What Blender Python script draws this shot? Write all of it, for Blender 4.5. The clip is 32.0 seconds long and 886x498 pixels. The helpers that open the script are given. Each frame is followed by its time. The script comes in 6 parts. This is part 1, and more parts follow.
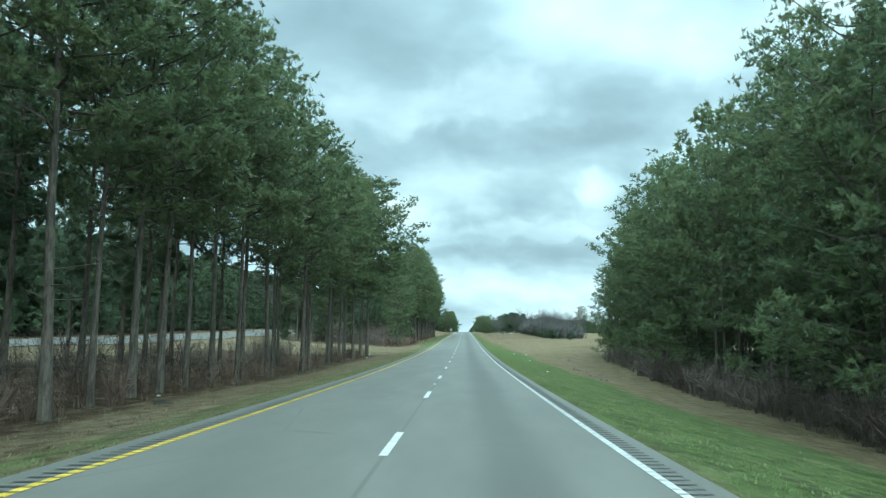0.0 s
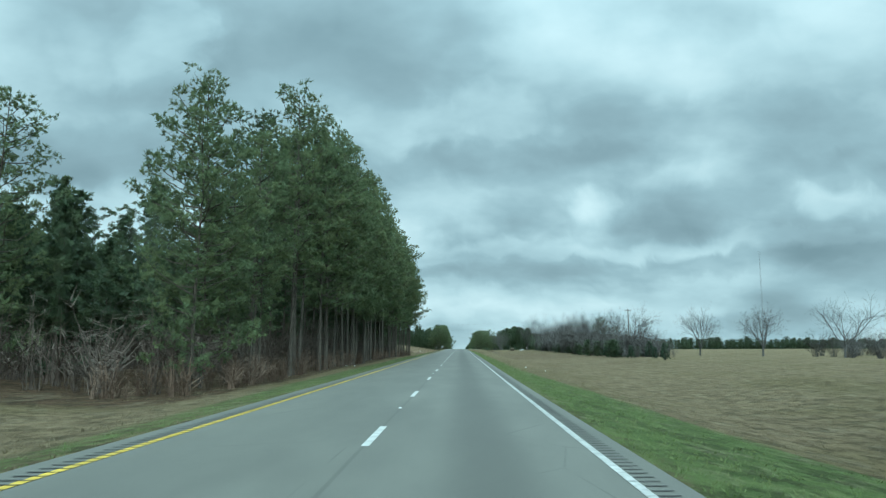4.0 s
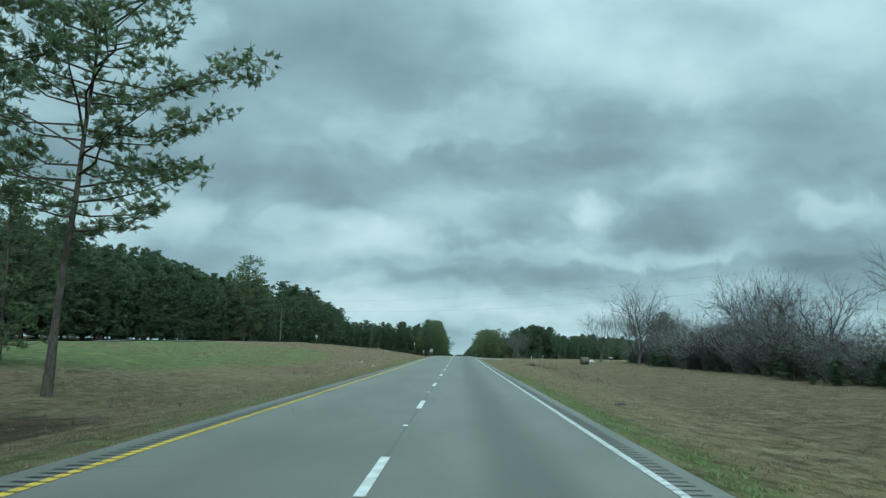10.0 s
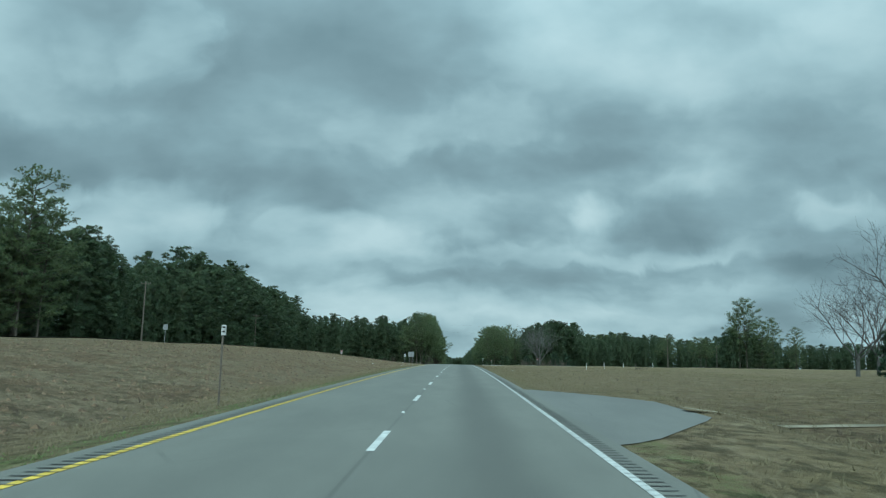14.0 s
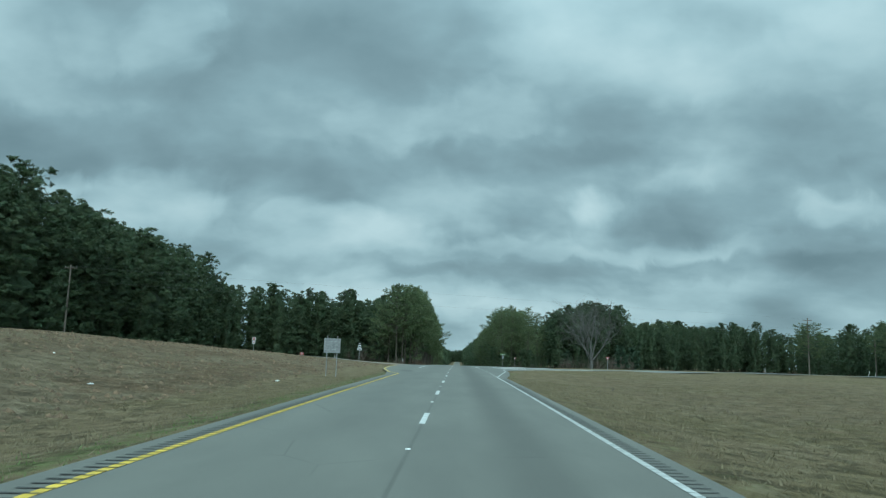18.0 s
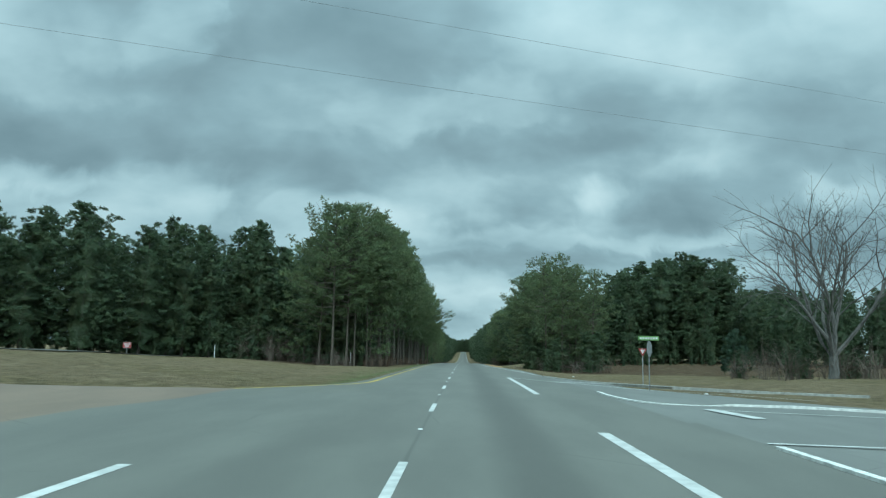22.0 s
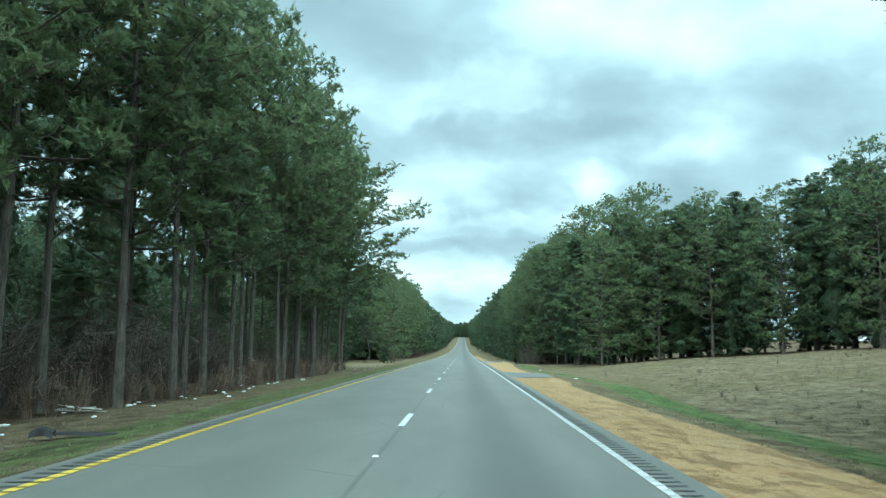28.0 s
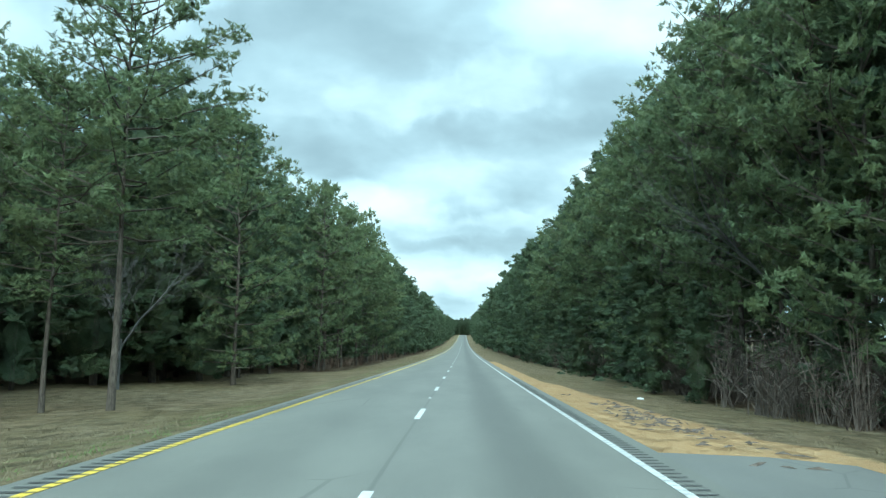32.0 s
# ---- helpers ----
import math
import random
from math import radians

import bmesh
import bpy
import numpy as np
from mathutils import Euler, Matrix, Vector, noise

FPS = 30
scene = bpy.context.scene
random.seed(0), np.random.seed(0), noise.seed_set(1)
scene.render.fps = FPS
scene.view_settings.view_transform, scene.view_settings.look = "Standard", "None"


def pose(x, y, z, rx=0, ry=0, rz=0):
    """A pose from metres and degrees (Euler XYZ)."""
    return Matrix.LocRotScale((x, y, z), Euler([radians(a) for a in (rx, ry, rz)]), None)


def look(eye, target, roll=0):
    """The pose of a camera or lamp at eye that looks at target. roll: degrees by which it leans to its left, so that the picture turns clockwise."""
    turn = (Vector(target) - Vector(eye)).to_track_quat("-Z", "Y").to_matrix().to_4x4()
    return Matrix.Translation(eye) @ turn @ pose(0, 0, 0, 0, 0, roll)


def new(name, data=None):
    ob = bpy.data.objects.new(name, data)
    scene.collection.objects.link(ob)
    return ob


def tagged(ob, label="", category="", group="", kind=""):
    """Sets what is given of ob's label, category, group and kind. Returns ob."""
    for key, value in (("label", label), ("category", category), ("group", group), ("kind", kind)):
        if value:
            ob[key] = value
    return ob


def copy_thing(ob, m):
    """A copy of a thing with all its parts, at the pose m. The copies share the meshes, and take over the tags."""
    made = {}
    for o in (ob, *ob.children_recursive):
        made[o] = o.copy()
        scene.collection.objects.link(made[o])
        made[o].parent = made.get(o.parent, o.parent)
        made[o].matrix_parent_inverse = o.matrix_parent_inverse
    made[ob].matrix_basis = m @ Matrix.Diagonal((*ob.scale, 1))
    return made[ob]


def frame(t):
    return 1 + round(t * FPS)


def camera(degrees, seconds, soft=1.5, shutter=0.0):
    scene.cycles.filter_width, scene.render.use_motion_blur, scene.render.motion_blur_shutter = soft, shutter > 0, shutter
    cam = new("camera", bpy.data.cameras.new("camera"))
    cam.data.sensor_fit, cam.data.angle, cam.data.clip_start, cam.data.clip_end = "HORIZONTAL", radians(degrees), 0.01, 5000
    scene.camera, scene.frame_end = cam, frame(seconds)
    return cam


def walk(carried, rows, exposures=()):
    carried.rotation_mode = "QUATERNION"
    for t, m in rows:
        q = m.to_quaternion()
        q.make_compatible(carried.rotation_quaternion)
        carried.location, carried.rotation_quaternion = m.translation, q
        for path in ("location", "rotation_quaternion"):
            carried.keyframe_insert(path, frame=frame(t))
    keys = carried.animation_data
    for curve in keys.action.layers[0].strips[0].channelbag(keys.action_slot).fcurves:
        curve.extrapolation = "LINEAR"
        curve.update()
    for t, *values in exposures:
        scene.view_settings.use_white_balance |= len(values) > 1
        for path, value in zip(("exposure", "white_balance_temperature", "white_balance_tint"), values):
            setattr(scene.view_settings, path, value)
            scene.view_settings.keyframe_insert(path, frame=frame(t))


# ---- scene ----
cam = camera(61.5, 32.0, soft=1.25)
PATH = [
    (0, pose(1.22, 0.02, 1.66, 97.08, -0.73, 1.67)),
    (1, pose(1.27, 27.10, 1.54, 97.44, -0.47, 1.43)),
    (2, pose(1.40, 54.17, 1.63, 97.81, -0.21, 1.42)),
    (3, pose(1.52, 81.18, 1.88, 98.20, -0.17, 1.37)),
    (6, pose(1.66, 163.37, 3.38, 98.82, -0.62, 1.41)),
    (7, pose(1.54, 190.62, 3.95, 98.82, -0.87, 1.59)),
    (8, pose(1.36, 217.68, 4.55, 98.79, -1.14, 1.50)),
    (9, pose(1.15, 244.55, 5.11, 98.75, -1.21, 1.31)),
    (10, pose(1.08, 271.21, 5.67, 98.75, -1.33, 1.21)),
    (11, pose(1.17, 297.72, 6.19, 98.82, -1.21, 1.15)),
    (12, pose(1.29, 324.21, 6.75, 98.82, -0.80, 1.02)),
    (13, pose(1.34, 350.65, 7.30, 98.84, -0.83, 1.03)),
    (14, pose(1.41, 377.13, 7.88, 98.92, -1.10, 1.18)),
    (17, pose(0.92, 455.34, 9.21, 98.45, -1.70, 1.53)),
    (18, pose(0.77, 481.73, 9.48, 98.35, -1.79, 1.09)),
    (19, pose(0.82, 508.25, 9.69, 98.18, -1.47, 0.93)),
    (20, pose(0.98, 534.93, 9.84, 98.04, -1.21, 1.33)),
    (21, pose(0.98, 561.70, 9.94, 97.85, -1.14, 1.59)),
    (22, pose(0.86, 588.55, 9.93, 97.56, -1.09, 1.59)),
    (23, pose(0.89, 615.42, 9.86, 97.44, -1.10, 1.46)),
    (24, pose(0.96, 642.30, 9.70, 97.38, -1.08, 1.43)),
    (27, pose(1.24, 724.04, 8.81, 96.61, -0.88, 1.46)),
    (28, pose(1.29, 751.24, 8.35, 96.50, -0.85, 1.52)),
    (29, pose(1.27, 778.36, 7.82, 96.27, -0.67, 1.65)),
    (30, pose(1.22, 805.39, 7.26, 96.32, -0.53, 1.83)),
    (31, pose(1.08, 832.19, 6.67, 96.31, -0.68, 1.69)),
    (32, pose(1.09, 859.11, 6.07, 96.44, -0.72, 1.56)),
]
GRADE_STEP, GRADE_START = 40.0, -40.0
GRADES = [-1.62, -0.72, 0.25, 1.25, 1.93, 2.15, 2.15, 2.07, 2.08, 2.01, 2.26, 1.95, 1.34, 0.91, 0.61, 0.15, -0.25, -0.65, -1.03, -1.52, -1.96, -2.12, -2.24, -2.13, -1.90, -1.69, -1.47, -1.24, -0.99, -0.75, -0.50, -0.26, -0.03, 0.19, 0.39, 0.58, 0.75, 0.90, 1.04, 1.17, 1.28, 1.37, 1.46, 1.54]  # per cent
EXPOSURES = [(0, 0.48, 6500, 10), (2, 0.36, 6500, 10), (3, 0.02, 6500, 10), (4, 0.0, 6500, 10), (6, 0.22, 6500, 10), (9, 0.0, 6500, 10), (11, -0.38, 6500, 10), (14, -0.4, 6500, 10), (20, -0.37, 6500, 10), (22, -0.24, 6500, 10), (24, 0.1, 6500, 10), (26, 0.66, 6700, 20), (27, 0.76, 6900, 31), (27.5, 0.72, 6650, 17), (28, 0.6, 6500, 9), (30, 0.52, 6500, 11), (32, 0.62, 6500, 12)]
walk(cam, PATH, EXPOSURES)

# ---------------------------------------------------------------- sky and light
SUN_ELEVATION, SUN_HEADING = radians(42), radians(176)
world = bpy.data.worlds.new("overcast_sky")
scene.world = world
world.use_nodes = True


class Nodes:
    """Short hand for wiring a node tree."""

    def __init__(self, tree):
        self.tree = tree
        tree.nodes.clear()

    def add(self, kind, operation="", use_clamp=False, interpolation_type="", data_type="", blend_type="", feature="", attribute_name="", sky_type=""):
        n = self.tree.nodes.new(kind)
        if operation:
            n.operation = operation
        if use_clamp:
            n.use_clamp = True
        if interpolation_type:
            n.interpolation_type = interpolation_type
        if data_type:
            n.data_type = data_type
        if blend_type:
            n.blend_type = blend_type
        if feature:
            n.feature = feature
        if attribute_name:
            n.attribute_name = attribute_name
        if sky_type:
            n.sky_type = sky_type
        return n

    def link(self, a, b):
        self.tree.links.new(a, b)

    def put(self, value, socket):
        if isinstance(value, bpy.types.NodeSocket):
            self.link(value, socket)
        else:
            socket.default_value = value

    def math(self, op, a, b=0.0, clamp=False):
        n = self.add("ShaderNodeMath", operation=op, use_clamp=clamp)
        self.put(a, n.inputs[0])
        self.put(b, n.inputs[1])
        return n.outputs[0]

    def step(self, value, lo, hi, to_lo=0.0, to_hi=1.0):
        n = self.add("ShaderNodeMapRange", interpolation_type="SMOOTHSTEP")
        self.put(value, n.inputs[0])
        for i, v in enumerate((lo, hi, to_lo, to_hi)):
            n.inputs[i + 1].default_value = v
        return n.outputs[0]

    def mix(self, factor, a, b, blend="MIX"):
        n = self.add("ShaderNodeMix", data_type="RGBA", blend_type=blend)
        self.put(factor, n.inputs[0])
        self.put((*a, 1) if isinstance(a, tuple) else a, n.inputs[6])
        self.put((*b, 1) if isinstance(b, tuple) else b, n.inputs[7])
        return n.outputs[2]

    def noise(self, vector, scale, detail=4.0, rough=0.55, distort=0.0):
        n = self.add("ShaderNodeTexNoise")
        if vector is not None:
            self.link(vector, n.inputs["Vector"])
        n.inputs["Scale"].default_value = scale
        n.inputs["Detail"].default_value = detail
        n.inputs["Roughness"].default_value = rough
        n.inputs["Distortion"].default_value = distort
        return n.outputs[0]

    def ramp(self, factor, stops):
        n = self.add("ShaderNodeValToRGB")
        self.link(factor, n.inputs[0])
        e = n.color_ramp.elements
        while len(e) < len(stops):
            e.new(0.5)
        for el, (pos, col) in zip(e, stops):
            el.position, el.color = pos, (*col, 1)
        return n.outputs[0]

    def stretch(self, vector, x, y, z, moved=(0, 0, 0)):
        n = self.add("ShaderNodeMapping")
        self.link(vector, n.inputs[0])
        n.inputs["Location"].default_value = moved
        n.inputs["Scale"].default_value = (x, y, z)
        return n.outputs[0]


def make_sky():
    s = Nodes(world.node_tree)
    coord = s.add("ShaderNodeTexCoord").outputs["Generated"]
    sep = s.add("ShaderNodeSeparateXYZ")
    s.link(coord, sep.inputs[0])
    x, y, z = sep.outputs
    up = s.math("ADD", s.math("MAXIMUM", z, 0.0), 0.42)
    flat = s.add("ShaderNodeCombineXYZ")
    s.link(s.math("DIVIDE", x, up), flat.inputs[0])
    s.link(s.math("DIVIDE", y, up), flat.inputs[1])
    plane = flat.outputs[0]
    big = s.noise(s.stretch(plane, 0.85, 1.0, 1, (3.1, 1.7, 0)), 1.7, 3.0, 0.5, 0.15)
    mid = s.noise(s.stretch(plane, 0.9, 1.1, 1, (7.7, 4.2, 2)), 4.3, 4.0, 0.5, 0.1)
    # billows: rounded cells with crisp lower edges
    warp = s.add("ShaderNodeVectorMath", operation="ADD")
    s.link(plane, warp.inputs[0])
    wob = s.add("ShaderNodeTexNoise")
    s.link(plane, wob.inputs["Vector"])
    wob.inputs["Scale"].default_value, wob.inputs["Detail"].default_value = 3.0, 3.0
    soft = s.add("ShaderNodeVectorMath", operation="SCALE")
    s.link(wob.outputs[1], soft.inputs[0])
    soft.inputs["Scale"].default_value = 0.4
    s.link(soft.outputs[0], warp.inputs[1])
    cell = s.add("ShaderNodeTexVoronoi", feature="SMOOTH_F1")
    s.link(s.stretch(warp.outputs[0], 0.8, 1.0, 1), cell.inputs["Vector"])
    cell.inputs["Scale"].default_value, cell.inputs["Smoothness"].default_value = 3.2, 0.5
    puff = s.step(cell.outputs[0], 0.15, 0.7, 0.33, 0.69)
    fine = s.noise(s.stretch(plane, 1, 1.2, 1, (1.3, 9.2, 5)), 13.0, 4.0, 0.55, 0.1)
    tone = s.math("ADD", s.math("ADD", s.math("MULTIPLY", big, 0.40), s.math("MULTIPLY", mid, 0.22)), s.math("ADD", s.math("MULTIPLY", puff, 0.32), s.math("MULTIPLY", fine, 0.06)))
    tone = s.math("ADD", s.math("MULTIPLY", s.math("SUBTRACT", tone, 0.49), 1.15), 0.488)
    # clouds by their bearing and height over the straight road, with torn edges
    ahead = s.math("MAXIMUM", y, 0.2)
    front = s.add("ShaderNodeCombineXYZ")
    s.link(s.math("DIVIDE", x, ahead), front.inputs[0])
    s.link(s.math("DIVIDE", z, ahead), front.inputs[1])

    def torn(vector, scale, much, detail):
        n = s.add("ShaderNodeTexNoise")
        s.link(vector, n.inputs["Vector"])
        n.inputs["Scale"].default_value, n.inputs["Detail"].default_value = scale, detail
        off = s.add("ShaderNodeVectorMath", operation="SUBTRACT")
        s.link(n.outputs[1], off.inputs[0])
        off.inputs[1].default_value = (0.5, 0.5, 0.5)
        more = s.add("ShaderNodeVectorMath", operation="MULTIPLY_ADD")
        s.link(off.outputs[0], more.inputs[0])
        more.inputs[1].default_value = (much * 1.6, much, 0.0)
        s.link(vector, more.inputs[2])
        return more.outputs[0]

    torn_front = torn(torn(torn(front.outputs[0], 3.2, 0.11, 1.0), 9.0, 0.075, 2.0), 26.0, 0.035, 4.0)
    mass = []

    def cloud_mass(bearing, height, wide, tall, weight):
        here = s.add("ShaderNodeVectorMath", operation="MULTIPLY_ADD")
        s.link(torn_front, here.inputs[0])
        here.inputs[1].default_value = (1 / wide, 1 / tall, 0.0)
        here.inputs[2].default_value = (-bearing / wide, -height / tall, 0.0)
        size = s.add("ShaderNodeVectorMath", operation="DOT_PRODUCT")
        s.link(here.outputs[0], size.inputs[0])
        s.link(here.outputs[0], size.inputs[1])
        puff = s.step(size.outputs["Value"], 0.0, 2.6, weight, 0.0)
        mass.append(s.math("ADD", mass[-1], puff) if mass else puff)

    # the great dark cloud overhead
    cloud_mass(-0.223, 0.345, 0.215, 0.096, -0.50)
    cloud_mass(-0.084, 0.235, 0.167, 0.039, -0.75)
    cloud_mass(0.133, 0.264, 0.167, 0.028, -0.70)
    cloud_mass(-0.115, 0.439, 0.151, 0.079, -0.40)
    cloud_mass(-0.020, 0.181, 0.056, 0.019, -0.50)
    # grey rolls to the right
    cloud_mass(0.373, 0.309, 0.207, 0.044, -0.55)
    cloud_mass(0.322, 0.481, 0.120, 0.035, -0.35)
    cloud_mass(0.340, 0.213, 0.100, 0.026, -0.65)
    cloud_mass(0.523, 0.257, 0.104, 0.024, -0.45)
    cloud_mass(0.095, 0.203, 0.056, 0.021, -0.60)
    # grey rolls to the left
    cloud_mass(-0.547, 0.285, 0.139, 0.042, -0.70)
    cloud_mass(-0.222, 0.188, 0.064, 0.023, -0.40)
    cloud_mass(-0.465, 0.349, 0.096, 0.035, -0.20)
    # bright breaks high up
    cloud_mass(-0.468, 0.448, 0.082, 0.058, 0.55)
    cloud_mass(-0.438, 0.428, 0.037, 0.072, 0.45)
    cloud_mass(-0.631, 0.456, 0.104, 0.057, 0.40)
    cloud_mass(0.031, 0.342, 0.088, 0.030, 0.50)
    cloud_mass(-0.118, 0.310, 0.044, 0.028, 0.30)
    cloud_mass(0.180, 0.428, 0.127, 0.065, 0.25)
    cloud_mass(0.526, 0.467, 0.088, 0.057, 0.25)
    # bright breaks under the dark cloud
    cloud_mass(-0.598, 0.229, 0.096, 0.021, 0.85)
    cloud_mass(0.181, 0.219, 0.034, 0.018, 0.42)
    cloud_mass(0.201, 0.203, 0.060, 0.026, 0.34)
    cloud_mass(0.491, 0.215, 0.052, 0.021, 0.70)
    cloud_mass(-0.373, 0.216, 0.064, 0.037, 0.60)
    cloud_mass(-0.136, 0.174, 0.072, 0.024, 0.50)
    cloud_mass(0.318, 0.260, 0.052, 0.026, 0.30)
    # long low layers towards the horizon
    cloud_mass(-0.172, 0.121, 0.151, 0.010, -0.28)
    cloud_mass(0.073, 0.120, 0.207, 0.010, -0.28)
    cloud_mass(0.368, 0.135, 0.207, 0.013, -0.35)
    cloud_mass(-0.093, 0.086, 0.239, 0.012, 0.45)
    cloud_mass(0.134, 0.157, 0.175, 0.013, 0.40)
    cloud_mass(0.361, 0.159, 0.175, 0.011, 0.35)
    cloud_mass(0.097, 0.072, 0.239, 0.010, 0.30)
    cloud_mass(0.059, 0.045, 0.239, 0.009, -0.25)
    tone = s.math("ADD", s.math("MULTIPLY", s.math("SUBTRACT", tone, 0.488), 0.85), 0.505)
    tone = s.math("ADD", tone, s.math("MULTIPLY", mass[-1], 0.106))
    tone = s.math("ADD", tone, s.step(z, 0.0, 0.15, 0.03, 0.0))
    cloud = s.ramp(tone, [(0.35, (0.215, 0.37, 0.425)), (0.445, (0.302, 0.498, 0.565)), (0.50, (0.372, 0.613, 0.69)), (0.575, (0.535, 0.835, 0.915)), (0.67, (0.74, 1.06, 1.13))])
    # an overcast sky is about three times as bright overhead as at the horizon
    rise = s.step(z, 0.25, 1.0, 0.88, 1.95)
    # thinner cloud and more light round the hidden sun, behind and high up
    to_sun = s.add("ShaderNodeVectorMath", operation="DOT_PRODUCT")
    s.link(coord, to_sun.inputs[0])
    to_sun.inputs[1].default_value = (math.sin(SUN_HEADING) * math.cos(SUN_ELEVATION), math.cos(SUN_HEADING) * math.cos(SUN_ELEVATION), math.sin(SUN_ELEVATION))
    glow = s.math("POWER", s.math("MAXIMUM", to_sun.outputs["Value"], 0.0), 1.3)
    rise = s.math("MULTIPLY", rise, s.math("ADD", 1.0, s.math("MULTIPLY", glow, 3.1)))
    scaled = s.add("ShaderNodeVectorMath", operation="SCALE")
    s.link(cloud, scaled.inputs[0])
    s.link(rise, scaled.inputs["Scale"])
    sky = s.add("ShaderNodeTexSky", sky_type="NISHITA")
    sky.sun_disc = False
    sky.sun_elevation, sky.sun_rotation = SUN_ELEVATION, SUN_HEADING
    sky.air_density, sky.dust_density = 1.0, 2.0
    clear = s.add("ShaderNodeBackground")
    s.link(sky.outputs[0], clear.inputs[0])
    clear.inputs[1].default_value = 0.06
    cover = s.add("ShaderNodeBackground")
    s.link(scaled.outputs[0], cover.inputs[0])
    cover.inputs[1].default_value = 1.0
    both = s.add("ShaderNodeMixShader")
    both.inputs[0].default_value = 0.93
    s.link(clear.outputs[0], both.inputs[1])
    s.link(cover.outputs[0], both.inputs[2])
    out = s.add("ShaderNodeOutputWorld")
    s.link(both.outputs[0], out.inputs[0])


make_sky()
sun = new("sun", bpy.data.lights.new("sun", "SUN"))
sun.data.energy, sun.data.angle, sun.data.color = 1.5, radians(35), (0.95, 1.0, 0.98)
sun.matrix_world = look((0, 0, 100), (-math.sin(SUN_HEADING) * 100, -math.cos(SUN_HEADING) * 100, 100 - 100 * math.tan(SUN_ELEVATION)))


# ---------------------------------------------------------------- materials
def material(name, rough=0.8, spec=0.3):
    m = bpy.data.materials.new(name)
    m.use_nodes = True
    s = Nodes(m.node_tree)
    bsdf = s.add("ShaderNodeBsdfPrincipled")
    bsdf.inputs["Roughness"].default_value = rough
    bsdf.inputs["Specular IOR Level"].default_value = spec
    out = s.add("ShaderNodeOutputMaterial")
    s.link(bsdf.outputs[0], out.inputs[0])
    return m, s, bsdf


def bump(s, bsdf, height, strength=0.4, distance=0.02):
    b = s.add("ShaderNodeBump")
    b.inputs["Strength"].default_value = strength
    b.inputs["Distance"].default_value = distance
    s.link(height, b.inputs["Height"])
    s.link(b.outputs[0], bsdf.inputs["Normal"])


def plain(name, colour, rough=0.6, metal=0.0, vary=0.15, scale=6.0, spec=0.3):
    """A painted, metal or plain surface with slight dirt at two scales."""
    m, s, bsdf = material(name, rough, spec)
    coord = s.add("ShaderNodeTexCoord").outputs["Object"]
    dirt = s.noise(coord, scale, 5.0)
    fine = s.noise(coord, scale * 9, 3.0)
    dark = tuple(c * (1 - 2.2 * vary) for c in colour)
    light = tuple(min(1, c * (1 + vary)) for c in colour)
    base = s.mix(s.step(dirt, 0.3, 0.7), dark, light)
    s.link(s.mix(s.math("MULTIPLY", fine, 0.25), base, tuple(c * 0.7 for c in colour)), bsdf.inputs["Base Color"])
    bsdf.inputs["Metallic"].default_value = metal
    bump(s, bsdf, fine, 0.15, 0.005)
    return m


